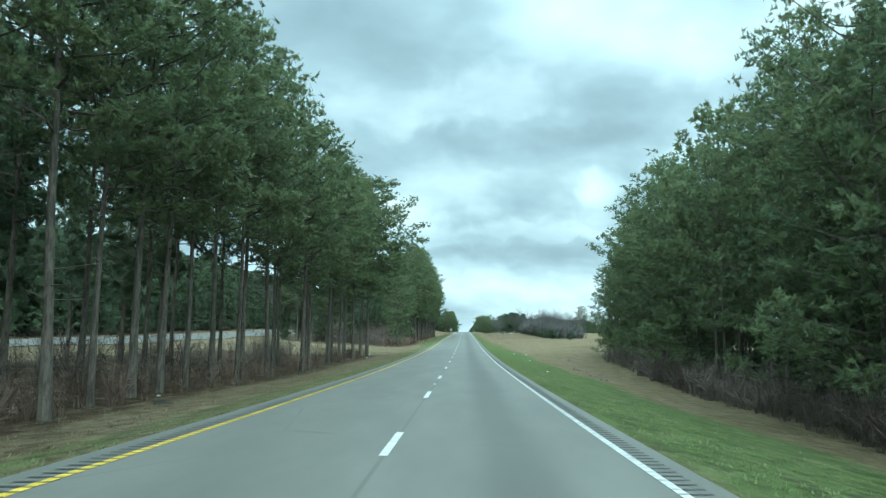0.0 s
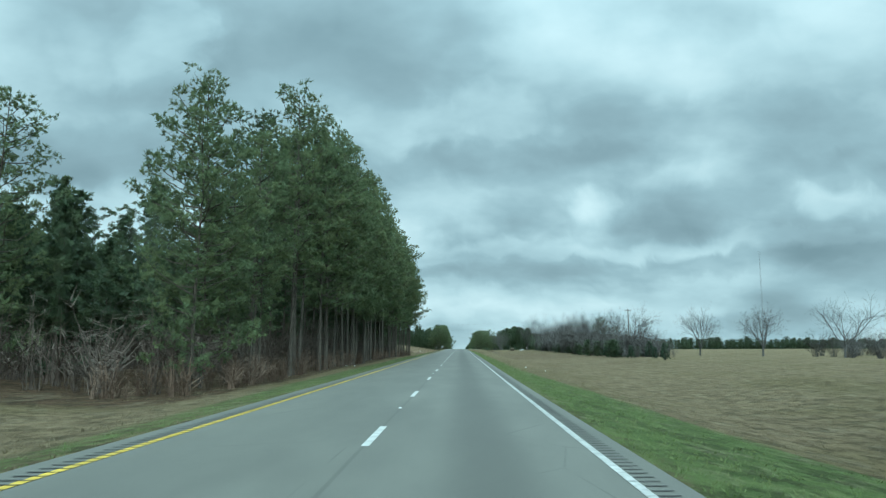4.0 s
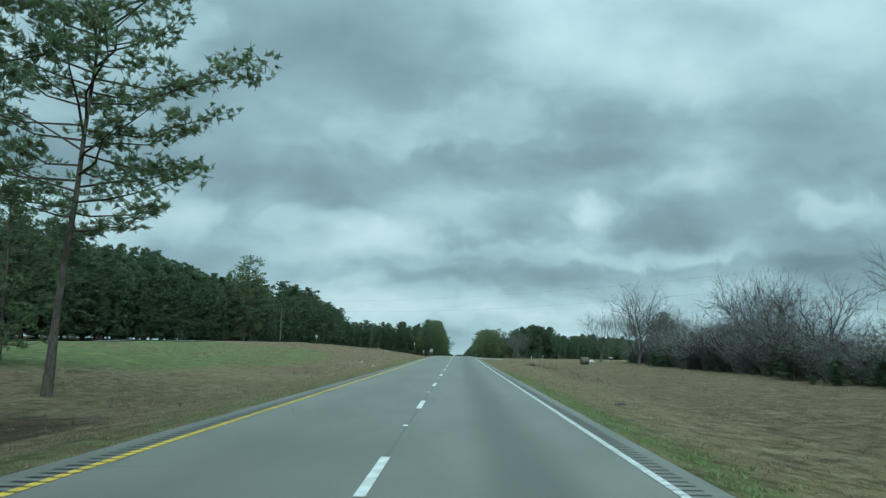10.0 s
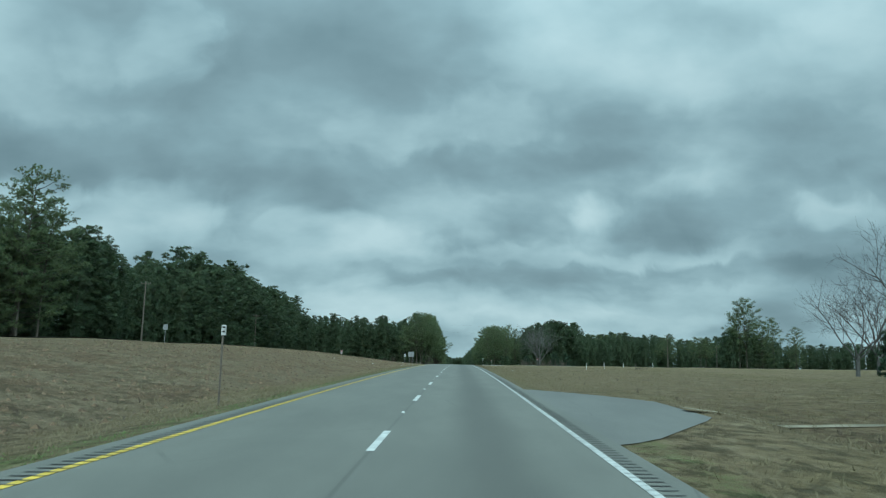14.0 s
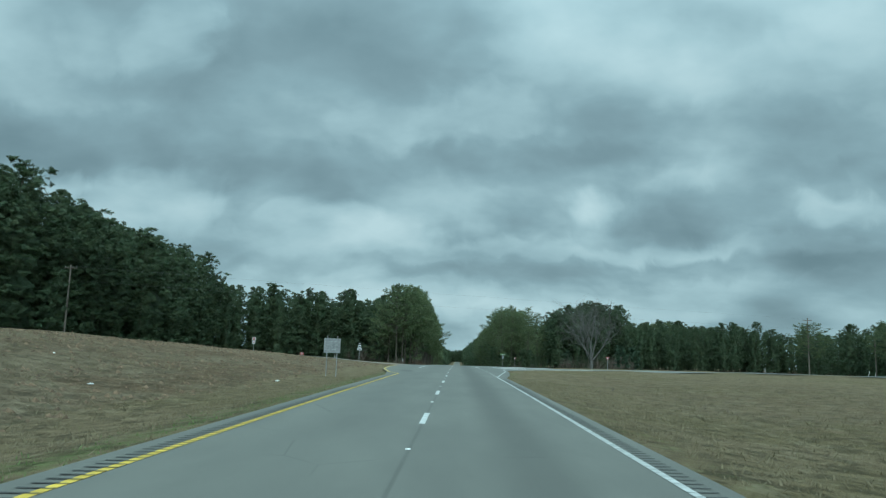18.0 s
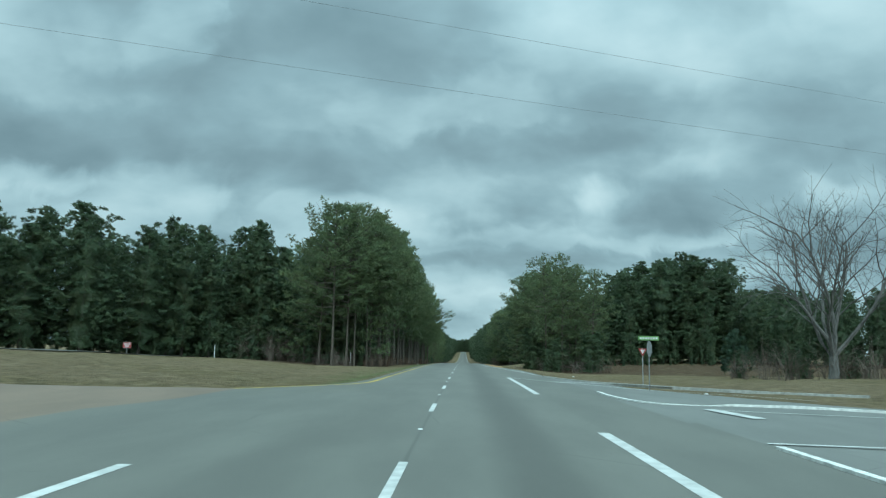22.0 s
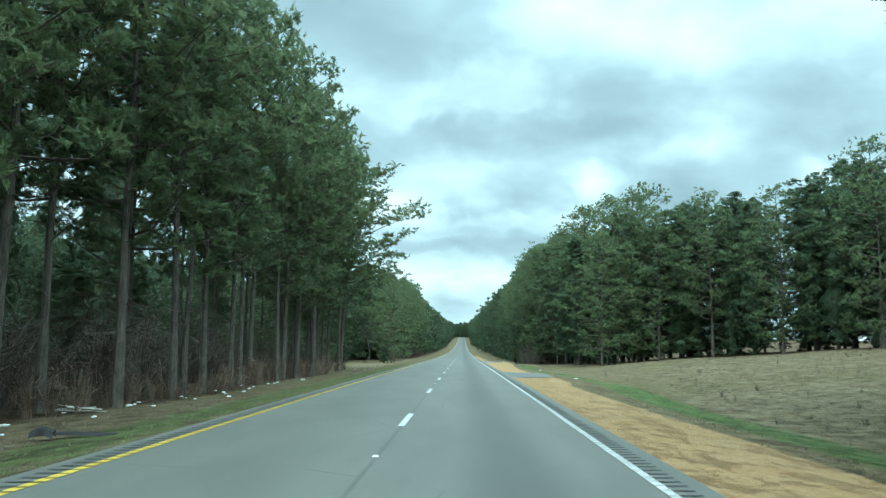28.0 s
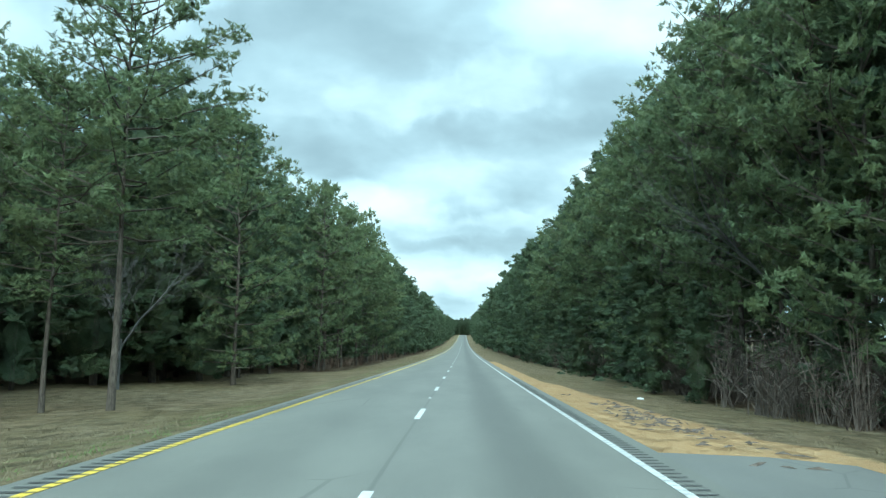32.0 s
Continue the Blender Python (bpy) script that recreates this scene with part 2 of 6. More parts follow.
def needles(name, a, b, c, shade=0.35, ragged=0.0, gap=16.0):
    """Foliage: colour by tuft and by tree."""
    m, s, bsdf = material(name, 0.6, 0.25)
    geo = s.add("ShaderNodeNewGeometry")
    info = s.add("ShaderNodeObjectInfo")
    coord = s.add("ShaderNodeTexCoord").outputs["Object"]
    tuft = s.mix(geo.outputs["Random Per Island"], a, b)
    patch = s.step(s.noise(coord, 0.55, 3.0), 0.42, 0.62)
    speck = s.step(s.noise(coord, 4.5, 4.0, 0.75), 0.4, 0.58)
    mixed = s.mix(s.math("MULTIPLY", patch, 0.55), tuft, c)
    tree = s.mix(s.math("MULTIPLY", info.outputs["Random"], 0.45), mixed, b)
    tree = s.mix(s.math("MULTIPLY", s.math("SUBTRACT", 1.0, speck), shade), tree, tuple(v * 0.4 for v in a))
    s.link(tree, bsdf.inputs["Base Color"])
    # needles spread every way: soft light over each bough, more from above
    field = s.add("ShaderNodeTexNoise")
    s.link(coord, field.inputs["Vector"])
    field.inputs["Scale"].default_value, field.inputs["Detail"].default_value = 1.1, 1.0
    spread = s.add("ShaderNodeVectorMath", operation="MULTIPLY_ADD")
    s.link(field.outputs[1], spread.inputs[0])
    spread.inputs[1].default_value = (1.5, 1.5, 1.5)
    spread.inputs[2].default_value = (-0.75, -0.75, -0.4)
    both_ways = s.add("ShaderNodeVectorMath", operation="MULTIPLY_ADD")
    s.link(geo.outputs["Normal"], both_ways.inputs[0])
    both_ways.inputs[1].default_value = (0.5, 0.5, 0.5)
    s.link(spread.outputs[0], both_ways.inputs[2])
    unit = s.add("ShaderNodeVectorMath", operation="NORMALIZE")
    s.link(both_ways.outputs[0], unit.inputs[0])
    s.link(unit.outputs[0], bsdf.inputs["Normal"])
    thin = s.add("ShaderNodeBsdfTranslucent")
    s.link(tree, thin.inputs[0])
    both = s.add("ShaderNodeMixShader")
    both.inputs[0].default_value = 0.35
    s.link(bsdf.outputs[0], both.inputs[1])
    s.link(thin.outputs[0], both.inputs[2])
    out = [n for n in s.tree.nodes if n.bl_idname == "ShaderNodeOutputMaterial"][0]
    if ragged:
        # gaps between the needles
        clear = s.add("ShaderNodeBsdfTransparent")
        cut = s.add("ShaderNodeMixShader")
        s.link(s.step(s.noise(coord, gap, 2.0, 0.7), ragged - 0.012, ragged + 0.012), cut.inputs[0])
        s.link(clear.outputs[0], cut.inputs[1])
        s.link(both.outputs[0], cut.inputs[2])
        both = cut
    s.link(both.outputs[0], out.inputs[0])
    return m


def bark(name, a, b):
    m, s, bsdf = material(name, 0.95, 0.1)
    coord = s.add("ShaderNodeTexCoord").outputs["Object"]
    plates = s.noise(s.stretch(coord, 9, 9, 2.2), 1.0, 6.0, 0.7)
    stains = s.noise(coord, 0.6, 3.0)
    base = s.mix(s.step(plates, 0.35, 0.65), a, b)
    s.link(s.mix(s.math("MULTIPLY", s.step(stains, 0.45, 0.7), 0.5), base, tuple(v * 0.55 for v in a)), bsdf.inputs["Base Color"])
    bump(s, bsdf, plates, 0.7, 0.03)
    return m


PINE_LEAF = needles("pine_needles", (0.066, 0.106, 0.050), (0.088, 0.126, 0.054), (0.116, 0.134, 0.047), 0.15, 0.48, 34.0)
# same pine needles with coarser gaps; the wood's shade is put into darker colours
SHADED_LEAF = needles("shaded_pine_needles", (0.036, 0.065, 0.033), (0.051, 0.082, 0.038), (0.069, 0.087, 0.035), 0.3, 0.465, 20.0)
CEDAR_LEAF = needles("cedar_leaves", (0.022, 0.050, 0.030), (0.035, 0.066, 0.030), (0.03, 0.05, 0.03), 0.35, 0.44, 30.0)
PINE_BARK = bark("pine_bark", (0.050, 0.042, 0.034), (0.106, 0.091, 0.074))
GREY_BARK = bark("grey_bark", (0.047, 0.046, 0.043), (0.095, 0.093, 0.087))
PALE_BARK = bark("pale_grey_bark", (0.072, 0.072, 0.067), (0.135, 0.132, 0.122))
TWIG = bark("brush_twigs", (0.07, 0.056, 0.046), (0.13, 0.105, 0.086))
RED_BRUSH = bark("red_brush", (0.10, 0.068, 0.05), (0.17, 0.122, 0.09))
GREY_TWIG = bark("grey_twigs", (0.058, 0.056, 0.052), (0.102, 0.097, 0.090))
WHITE_PAINT = plain("road_paint_white", (0.40, 0.41, 0.39), 0.6, vary=0.12, scale=3.0)
YELLOW_PAINT = plain("road_paint_yellow", (0.50, 0.34, 0.045), 0.6, vary=0.14, scale=3.0)
GALVANISED = plain("galvanised_steel", (0.24, 0.25, 0.25), 0.5, 0.5)
ALUMINIUM = plain("sign_back_aluminium", (0.19, 0.20, 0.20), 0.5, 0.2)
WOOD_POLE = plain("weathered_pole_wood", (0.13, 0.11, 0.09), 0.9)
CONCRETE = plain("kerb_concrete", (0.30, 0.30, 0.275), 0.85)


def asphalt(name, light, dark, lanes=True):
    m, s, bsdf = material(name, 0.62, 0.35)
    coord = s.add("ShaderNodeTexCoord").outputs["Object"]
    sep = s.add("ShaderNodeSeparateXYZ")
    s.link(coord, sep.inputs[0])
    speck = s.noise(coord, 55.0, 3.0, 0.7)
    blotch = s.noise(s.stretch(coord, 1, 0.25, 1), 0.7, 5.0, 0.6)
    base = s.mix(s.step(blotch, 0.3, 0.7), dark, light)
    if lanes:
        wobble = s.math("MULTIPLY", s.math("SUBTRACT", s.noise(s.stretch(coord, 1, 0.08, 1), 0.5, 3.0), 0.5), 0.5)
        x = s.math("ADD", sep.outputs[0], wobble)
        # oil-darkened strip between the wheel tracks of the right lane, fainter in the left one
        oil = s.step(s.math("ABSOLUTE", s.math("SUBTRACT", x, 2.0)), 0.15, 0.95, 0.62, 0.0)
        oil2 = s.step(s.math("ABSOLUTE", s.math("ADD", x, 1.9)), 0.2, 1.1, 0.16, 0.0)
        seam = s.step(s.math("ABSOLUTE", s.math("ADD", sep.outputs[0], s.math("MULTIPLY", wobble, 0.25))), 0.015, 0.05, 0.55, 0.0)
        shoulder = s.step(s.math("ABSOLUTE", sep.outputs[0]), 3.85, 3.95, 0.0, 0.12)
        # one broad spill in the turning lane before the junction
        across = s.math("DIVIDE", s.math("ADD", s.math("ADD", x, 3.85), s.math("MULTIPLY", s.math("SUBTRACT", sep.outputs[1], 551.0), 0.1)), 0.75)
        along = s.math("DIVIDE", s.math("SUBTRACT", sep.outputs[1], 551.5), 5.2)
        reach = s.math("SQRT", s.math("ADD", s.math("MULTIPLY", across, across), s.math("MULTIPLY", along, along)))
        spill = s.step(s.math("ADD", reach, s.math("MULTIPLY", s.noise(s.stretch(coord, 1, 0.35, 1), 2.2, 4.0, 0.6), 0.9)), 0.9, 1.6, 0.9, 0.0)
        for f in (oil, oil2, seam, shoulder, spill):
            base = s.mix(f, base, tuple(v * 0.55 for v in dark))
    crack = s.add("ShaderNodeTexVoronoi", feature="DISTANCE_TO_EDGE")
    s.link(s.stretch(coord, 0.22, 0.13, 1), crack.inputs["Vector"])
    crack.inputs["Scale"].default_value = 1.0
    thin = s.math("MULTIPLY", s.step(crack.outputs[0], 0.002, 0.006, 0.5, 0.0), s.step(blotch, 0.5, 0.6))
    base = s.mix(thin, base, tuple(v * 0.45 for v in dark))
    s.link(s.mix(s.math("MULTIPLY", speck, 0.35), base, tuple(v * 0.6 for v in dark)), bsdf.inputs["Base Color"])
    bump(s, bsdf, speck, 0.35, 0.006)
    return m


ROAD = asphalt("worn_asphalt", (0.119, 0.119, 0.101), (0.090, 0.090, 0.077))
SIDE = asphalt("side_asphalt", (0.135, 0.137, 0.124), (0.102, 0.104, 0.094), False)
# recess shade of the rumble grooves as flat colour; pipe end uses it too
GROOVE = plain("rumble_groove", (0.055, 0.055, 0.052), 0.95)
# line paint inside the grooves, darkened in colour for the shade there
SHADED_YELLOW = plain("groove_shaded_yellow", (0.20, 0.155, 0.05), 0.8)
SHADED_WHITE = plain("groove_shaded_white", (0.36, 0.37, 0.355), 0.8)


def earth():
    m, s, bsdf = material("grass_and_earth", 0.95, 0.1)
    coord = s.add("ShaderNodeTexCoord").outputs["Object"]
    zone = s.add("ShaderNodeAttribute", attribute_name="zones")
    sep = s.add("ShaderNodeSeparateColor")
    s.link(zone.outputs["Color"], sep.inputs[0])
    wood = zone.outputs["Alpha"]
    big = s.noise(coord, 0.09, 4.0)
    mid = s.noise(coord, 1.5, 7.0, 0.74)
    row = s.noise(s.stretch(coord, 1.0, 0.35, 1), 2.2, 5.0, 0.65)
    fine = s.noise(coord, 14.0, 4.0, 0.7)
    straw = s.mix(s.step(mid, 0.3, 0.7), (0.122, 0.089, 0.050), (0.200, 0.150, 0.088))
    straw = s.mix(s.step(big, 0.45, 0.65, 0.0, 0.55), straw, (0.120, 0.095, 0.042))
    green = s.mix(s.step(mid, 0.3, 0.7), (0.053, 0.091, 0.025), (0.104, 0.142, 0.047))
    tuss = s.step(s.noise(s.stretch(coord, 1, 0.7, 1, (5, 3, 1)), 1.5, 8.0, 0.78), 0.5, 0.64)
    clay = s.mix(s.step(s.noise(s.stretch(coord, 1, 0.6, 1, (2, 5, 1)), 0.22, 5.0, 0.65), 0.4, 0.62), (0.150, 0.112, 0.070), s.mix(s.step(mid, 0.25, 0.75), (0.088, 0.058, 0.035), (0.156, 0.100, 0.058)))
    sand = s.mix(s.step(mid, 0.3, 0.7), (0.345, 0.205, 0.095), (0.405, 0.258, 0.132))
    litter = s.mix(s.step(row, 0.3, 0.7), (0.047, 0.029, 0.016), (0.095, 0.056, 0.032))

    def edge(value, lo=0.35, hi=0.65):
        wob = s.math("ADD", value, s.math("MULTIPLY", s.math("SUBTRACT", mid, 0.5), 1.1))
        wob = s.math("ADD", wob, s.math("MULTIPLY", s.math("SUBTRACT", fine, 0.5), 0.5))
        return s.step(wob, lo, hi)

    col = s.mix(edge(sep.outputs[1]), straw, clay)
    col = s.mix(edge(sep.outputs[0], 0.3, 0.75), col, green)
    col = s.mix(edge(wood), col, litter)
    col = s.mix(s.step(fine, 0.3, 0.75, 0.45, 0.0), col, s.mix(0.5, col, (0.05, 0.045, 0.03)))
    col = s.mix(s.math("MULTIPLY", tuss, 0.8), col, s.mix(0.6, col, (0.045, 0.05, 0.025)))
    lumps = s.step(s.noise(coord, 0.6, 9.0, 0.8), 0.5, 0.62)
    col = s.mix(s.math("MULTIPLY", lumps, 0.5), col, s.mix(0.55, col, (0.03, 0.026, 0.016)))
    pale = s.step(s.noise(s.stretch(coord, 1, 0.6, 1, (1, 8, 2)), 0.85, 8.0, 0.78), 0.5, 0.64)
    col = s.mix(s.math("MULTIPLY", pale, 0.65), col, s.mix(0.5, col, (0.25, 0.21, 0.14)))
    sand = s.mix(s.step(s.noise(s.stretch(coord, 1, 1, 1, (4, 4, 4)), 0.7, 8.0, 0.8), 0.45, 0.7), sand, (0.385, 0.265, 0.150))
    sand = s.mix(s.step(fine, 0.3, 0.75, 0.3, 0.0), sand, (0.16, 0.10, 0.05))
    col = s.mix(edge(sep.outputs[2]), col, sand)
    s.link(col, bsdf.inputs["Base Color"])
    bump(s, bsdf, s.math("ADD", s.math("ADD", fine, s.math("MULTIPLY", mid, 2.0)), tuss), 0.9, 0.12)
    return m


EARTH = earth()

# ---------------------------------------------------------------- lie of the land
FINE_Y = np.arange(-400.0, 5001.0, 2.0)
KNOT_Y = GRADE_START + GRADE_STEP * np.arange(len(GRADES))
fine_grade = np.interp(FINE_Y, KNOT_Y, np.array(GRADES) / 100.0)
fine_grade[FINE_Y > KNOT_Y[-1]] *= np.exp(-(FINE_Y[FINE_Y > KNOT_Y[-1]] - KNOT_Y[-1]) / 60.0)
fine_grade[FINE_Y < KNOT_Y[0]] = 0.0
FINE_Z = np.concatenate([[0.0], np.cumsum((fine_grade[1:] + fine_grade[:-1]))])
FINE_Z -= np.interp(0.0, FINE_Y, FINE_Z)


def road_z(y):
    return np.interp(y, FINE_Y, FINE_Z)


# heights of the ground over the road, at distances to the left and to the right of its middle
LEFT_X = [0, 4.3, 6, 8, 11, 16, 25, 40, 52, 64, 90, 200]
RIGHT_X = [0, 4.25, 6, 8, 12, 16, 25, 40, 80, 200]
LEFT_H = {
    -60: [-.3, -.03, -.25, -.45, -.5, -.4, -.2, .3, .8, .9, 1, 2],
    60: [-.3, -.03, -.25, -.45, -.5, -.4, -.2, .3, .8, .9, 1, 2],
    130: [-.3, -.03, -.25, -.5, -.6, -.5, -.2, .4, 1, 1, 1.2, 2],
    220: [-.3, -.03, -.2, -.4, -.5, -.4, .1, .8, 1.5, 1.7, 2, 3],
    300: [-.3, -.03, -.25, -.6, -1, -.8, .2, 1.2, 1.0, .9, 1, 1],
    360: [-.3, -.03, -.25, -.6, -1.1, -.6, .6, 1.5, 1.2, 1.1, 1.2, 1],
}
LEFT_H |= {
    460: [-.3, -.03, -.25, -.6, -.8, .1, 1.4, 2.55, 2.25, 2.2, 2.4, 3],
    540: [-.3, -.03, -.2, -.4, -.3, .5, 1.7, 2.9, 2.6, 2.5, 2.6, 3],
    590: [-.3, -.03, -.05, -.05, .1, .4, 1.15, 2.1, 2.2, 2.2, 2.2, 2.5],
    615: [-.3, -.03, -.05, -.05, .1, .3, .85, 1.65, 1.8, 1.9, 2, 2],
    690: [-.3, -.03, -.2, -.35, -.4, -.3, .1, .5, .8, .9, 1, 1],
    780: [-.3, -.03, -.25, -.45, -.6, -.7, -.8, -.9, -.8, -.7, -.5, 0],
    5000: [-.3, -.03, -.25, -.45, -.6, -.6, -.6, -.6, -.5, -.4, -.2, 0],
}
RIGHT_H = {
    -60: [-.3, -.03, -.3, -.75, -1.6, -2.2, -2.6, -2.6, -2.5, -2],
    70: [-.3, -.03, -.3, -.7, -1.5, -2.1, -2.3, -2.2, -2, -1.5],
    120: [-.3, -.03, -.3, -.7, -1.4, -1.8, -1.5, -.8, -.4, 0],
    200: [-.3, -.03, -.25, -.5, -.9, -.9, -.6, -.3, 0, .5],
    300: [-.3, -.03, -.25, -.5, -.8, -.8, -.6, -.4, 0, .5],
    400: [-.3, -.03, -.2, -.4, -.7, -.7, -.5, -.2, 0, 1],
}
RIGHT_H |= {
    520: [-.3, -.03, -.2, -.4, -.6, -.6, -.4, -.1, .1, 1],
    575: [-.3, -.03, -.05, -.05, -.05, 0, .1, .2, .4, 1],
    620: [-.3, -.03, -.05, -.05, -.05, 0, .15, .25, .4, 1],
    640: [-.3, -.03, -.05, -.08, -.45, -.3, .15, .3, .4, 1],
    700: [-.3, -.03, -.2, -.4, -.8, -1, -1.1, -1, -.6, 0],
    780: [-.3, -.03, -.15, -.4, -.8, -.7, .3, 1.5, 2.4, 2.5],
    820: [-.3, -.03, -.15, -.4, -.6, -.2, 1.1, 2.4, 3.2, 3.4],
    855: [-.3, -.03, -.15, -.35, -.6, -.4, .5, 2.0, 2.9, 3.2],
    885: [-.3, -.03, -.15, -.35, -.6, -.6, -.3, .4, 1, 1.5],
    5000: [-.3, -.03, -.2, -.4, -.6, -.6, -.4, -.2, 0, .5],
}


def side_height(x, y, xs, table):
    ys = np.array(sorted(table))
    grid = np.array([table[k] for k in ys])
    cols = np.stack([np.interp(y, ys, grid[:, i]) for i in range(len(xs))], -1)
    x = np.clip(x, xs[0], xs[-1] - 1e-6)
    i = np.clip(np.searchsorted(xs, x, side="right") - 1, 0, len(xs) - 2)
    xa = np.array(xs)
    f = (x - xa[i]) / (xa[i + 1] - xa[i])
    n = np.arange(len(x))
    return cols[n, i] * (1 - f) + cols[n, i + 1] * f


# level fill under the driveways: side, reach, from, to
FILLS = [(1, 9.5, 390, 412), (1, 8.0, 797, 811), (1, 8.0, 855, 874)]


def smooth01(v, a, b):
    t = np.clip((v - a) / (b - a), 0, 1)
    return t * t * (3 - 2 * t)


def ground_z(x, y):
    x, y = np.atleast_1d(np.asarray(x, float)), np.atleast_1d(np.asarray(y, float))
    x, y = np.broadcast_arrays(x, y)
    x, y = x.ravel(), y.ravel()
    h = np.where(x < 0, side_height(-x, y, LEFT_X, LEFT_H), side_height(x, y, RIGHT_X, RIGHT_H))
    for sx, x1, y0, y1 in FILLS:
        w = smooth01(x * sx, 3.5, 4.3) * (1 - smooth01(x * sx, x1, x1 + 3)) * smooth01(y, y0 - 4, y0) * (1 - smooth01(y, y1, y1 + 4))
        h = h * (1 - w) + w * (-0.03 - 0.025 * np.maximum(np.abs(x) - 4.3, 0))
    swell = 0.12 * np.sin(x * 0.31 + 2 * np.sin(y * 0.043)) * np.sin(y * 0.17 + x * 0.05) * np.clip((np.abs(x) - 6) / 6, 0, 1)
    return road_z(y) + h + swell


def gz(x, y):
    return float(ground_z(x, y)[0])


def opposite_x(y):
    """Middle of the other carriageway, beyond the median."""
    return np.interp(y, [-100, 300, 620, 760, 860, 940, 1200], [-48, -47, -46, -42, -37, -41, -56])


# ---------------------------------------------------------------- mesh helpers
def mesh_of(name, verts, faces, mat, smooth=False):
    me = bpy.data.meshes.new(name)
    verts, faces = np.asarray(verts, np.float32), np.asarray(faces, np.int32)
    me.vertices.add(len(verts))
    me.vertices.foreach_set("co", verts.ravel())
    n, k = faces.shape
    me.loops.add(n * k)
    me.loops.foreach_set("vertex_index", faces.ravel())
    me.polygons.add(n)
    me.polygons.foreach_set("loop_start", np.arange(0, n * k, k, dtype=np.int32))
    me.polygons.foreach_set("use_smooth", np.full(n, smooth))
    me.update(calc_edges=True)
    me.validate()
    if mat:
        me.materials.append(mat)
    return me


def part(name, bm, mat, parent, label="", smooth=False):
    """Link a bmesh or a (verts, faces) pair as one mesh under a thing."""
    if isinstance(bm, tuple):
        me = mesh_of(name, bm[0], bm[1], mat, smooth)
    else:
        me = bpy.data.meshes.new(name)
        bm.to_mesh(me)
        bm.free()
        me.materials.append(mat)
    ob = new(name, me)
    ob.parent = parent
    if label:
        ob["label"] = label
    return ob


def thing(name, label, category, at=(0, 0, 0), turn=0.0, group=""):
    ob = new(name)
    ob.empty_display_size = 0.2
    ob.matrix_basis = pose(*at, 0, 0, turn)
    return tagged(ob, label, category, group)


def tube(points, radii, sides=6):
    p, r = np.asarray(points, float), np.asarray(radii, float)
    d = np.gradient(p, axis=0)
    d /= np.linalg.norm(d, axis=1)[:, None] + 1e-9
    ref = np.where(np.abs(d[:, 2:3]) > 0.9, np.array([[1.0, 0, 0]]), np.array([[0, 0, 1.0]]))
    u = np.cross(d, ref)
    u /= np.linalg.norm(u, axis=1)[:, None] + 1e-9
    v = np.cross(d, u)
    a = np.linspace(0, 2 * np.pi, sides, endpoint=False)
    ring = p[:, None] + r[:, None, None] * (np.cos(a)[None, :, None] * u[:, None] + np.sin(a)[None, :, None] * v[:, None])
    i, j = np.meshgrid(np.arange(len(p) - 1), np.arange(sides), indexing="ij")
    q = np.stack([i * sides + j, i * sides + (j + 1) % sides, (i + 1) * sides + (j + 1) % sides, (i + 1) * sides + j], -1).reshape(-1, 4)
    return ring.reshape(-1, 3), np.concatenate([q[:, [0, 1, 2]], q[:, [0, 2, 3]]])


def merge(pieces):
    vs, fs, n = [], [], 0
    for v, f in pieces:
        vs.append(v)
        fs.append(np.asarray(f) + n)
        n += len(v)
    return np.concatenate(vs), np.concatenate(fs)


def box(cx, cy, cz, sx, sy, sz, bevel=0.0):
    bm = bmesh.new()
    bmesh.ops.create_cube(bm, size=1, matrix=Matrix.LocRotScale((cx, cy, cz), None, (sx, sy, sz)))
    if bevel:
        bmesh.ops.bevel(bm, geom=bm.edges[:], offset=bevel, segments=2, affect="EDGES")
    return bm


def rod(x, y, z0, z1, r0, r1, sides=10):
    bm = bmesh.new()
    bmesh.ops.create_cone(bm, cap_ends=True, segments=sides, radius1=r0, radius2=r1, depth=z1 - z0, matrix=Matrix.Translation((x, y, (z0 + z1) / 2)))
    return bm


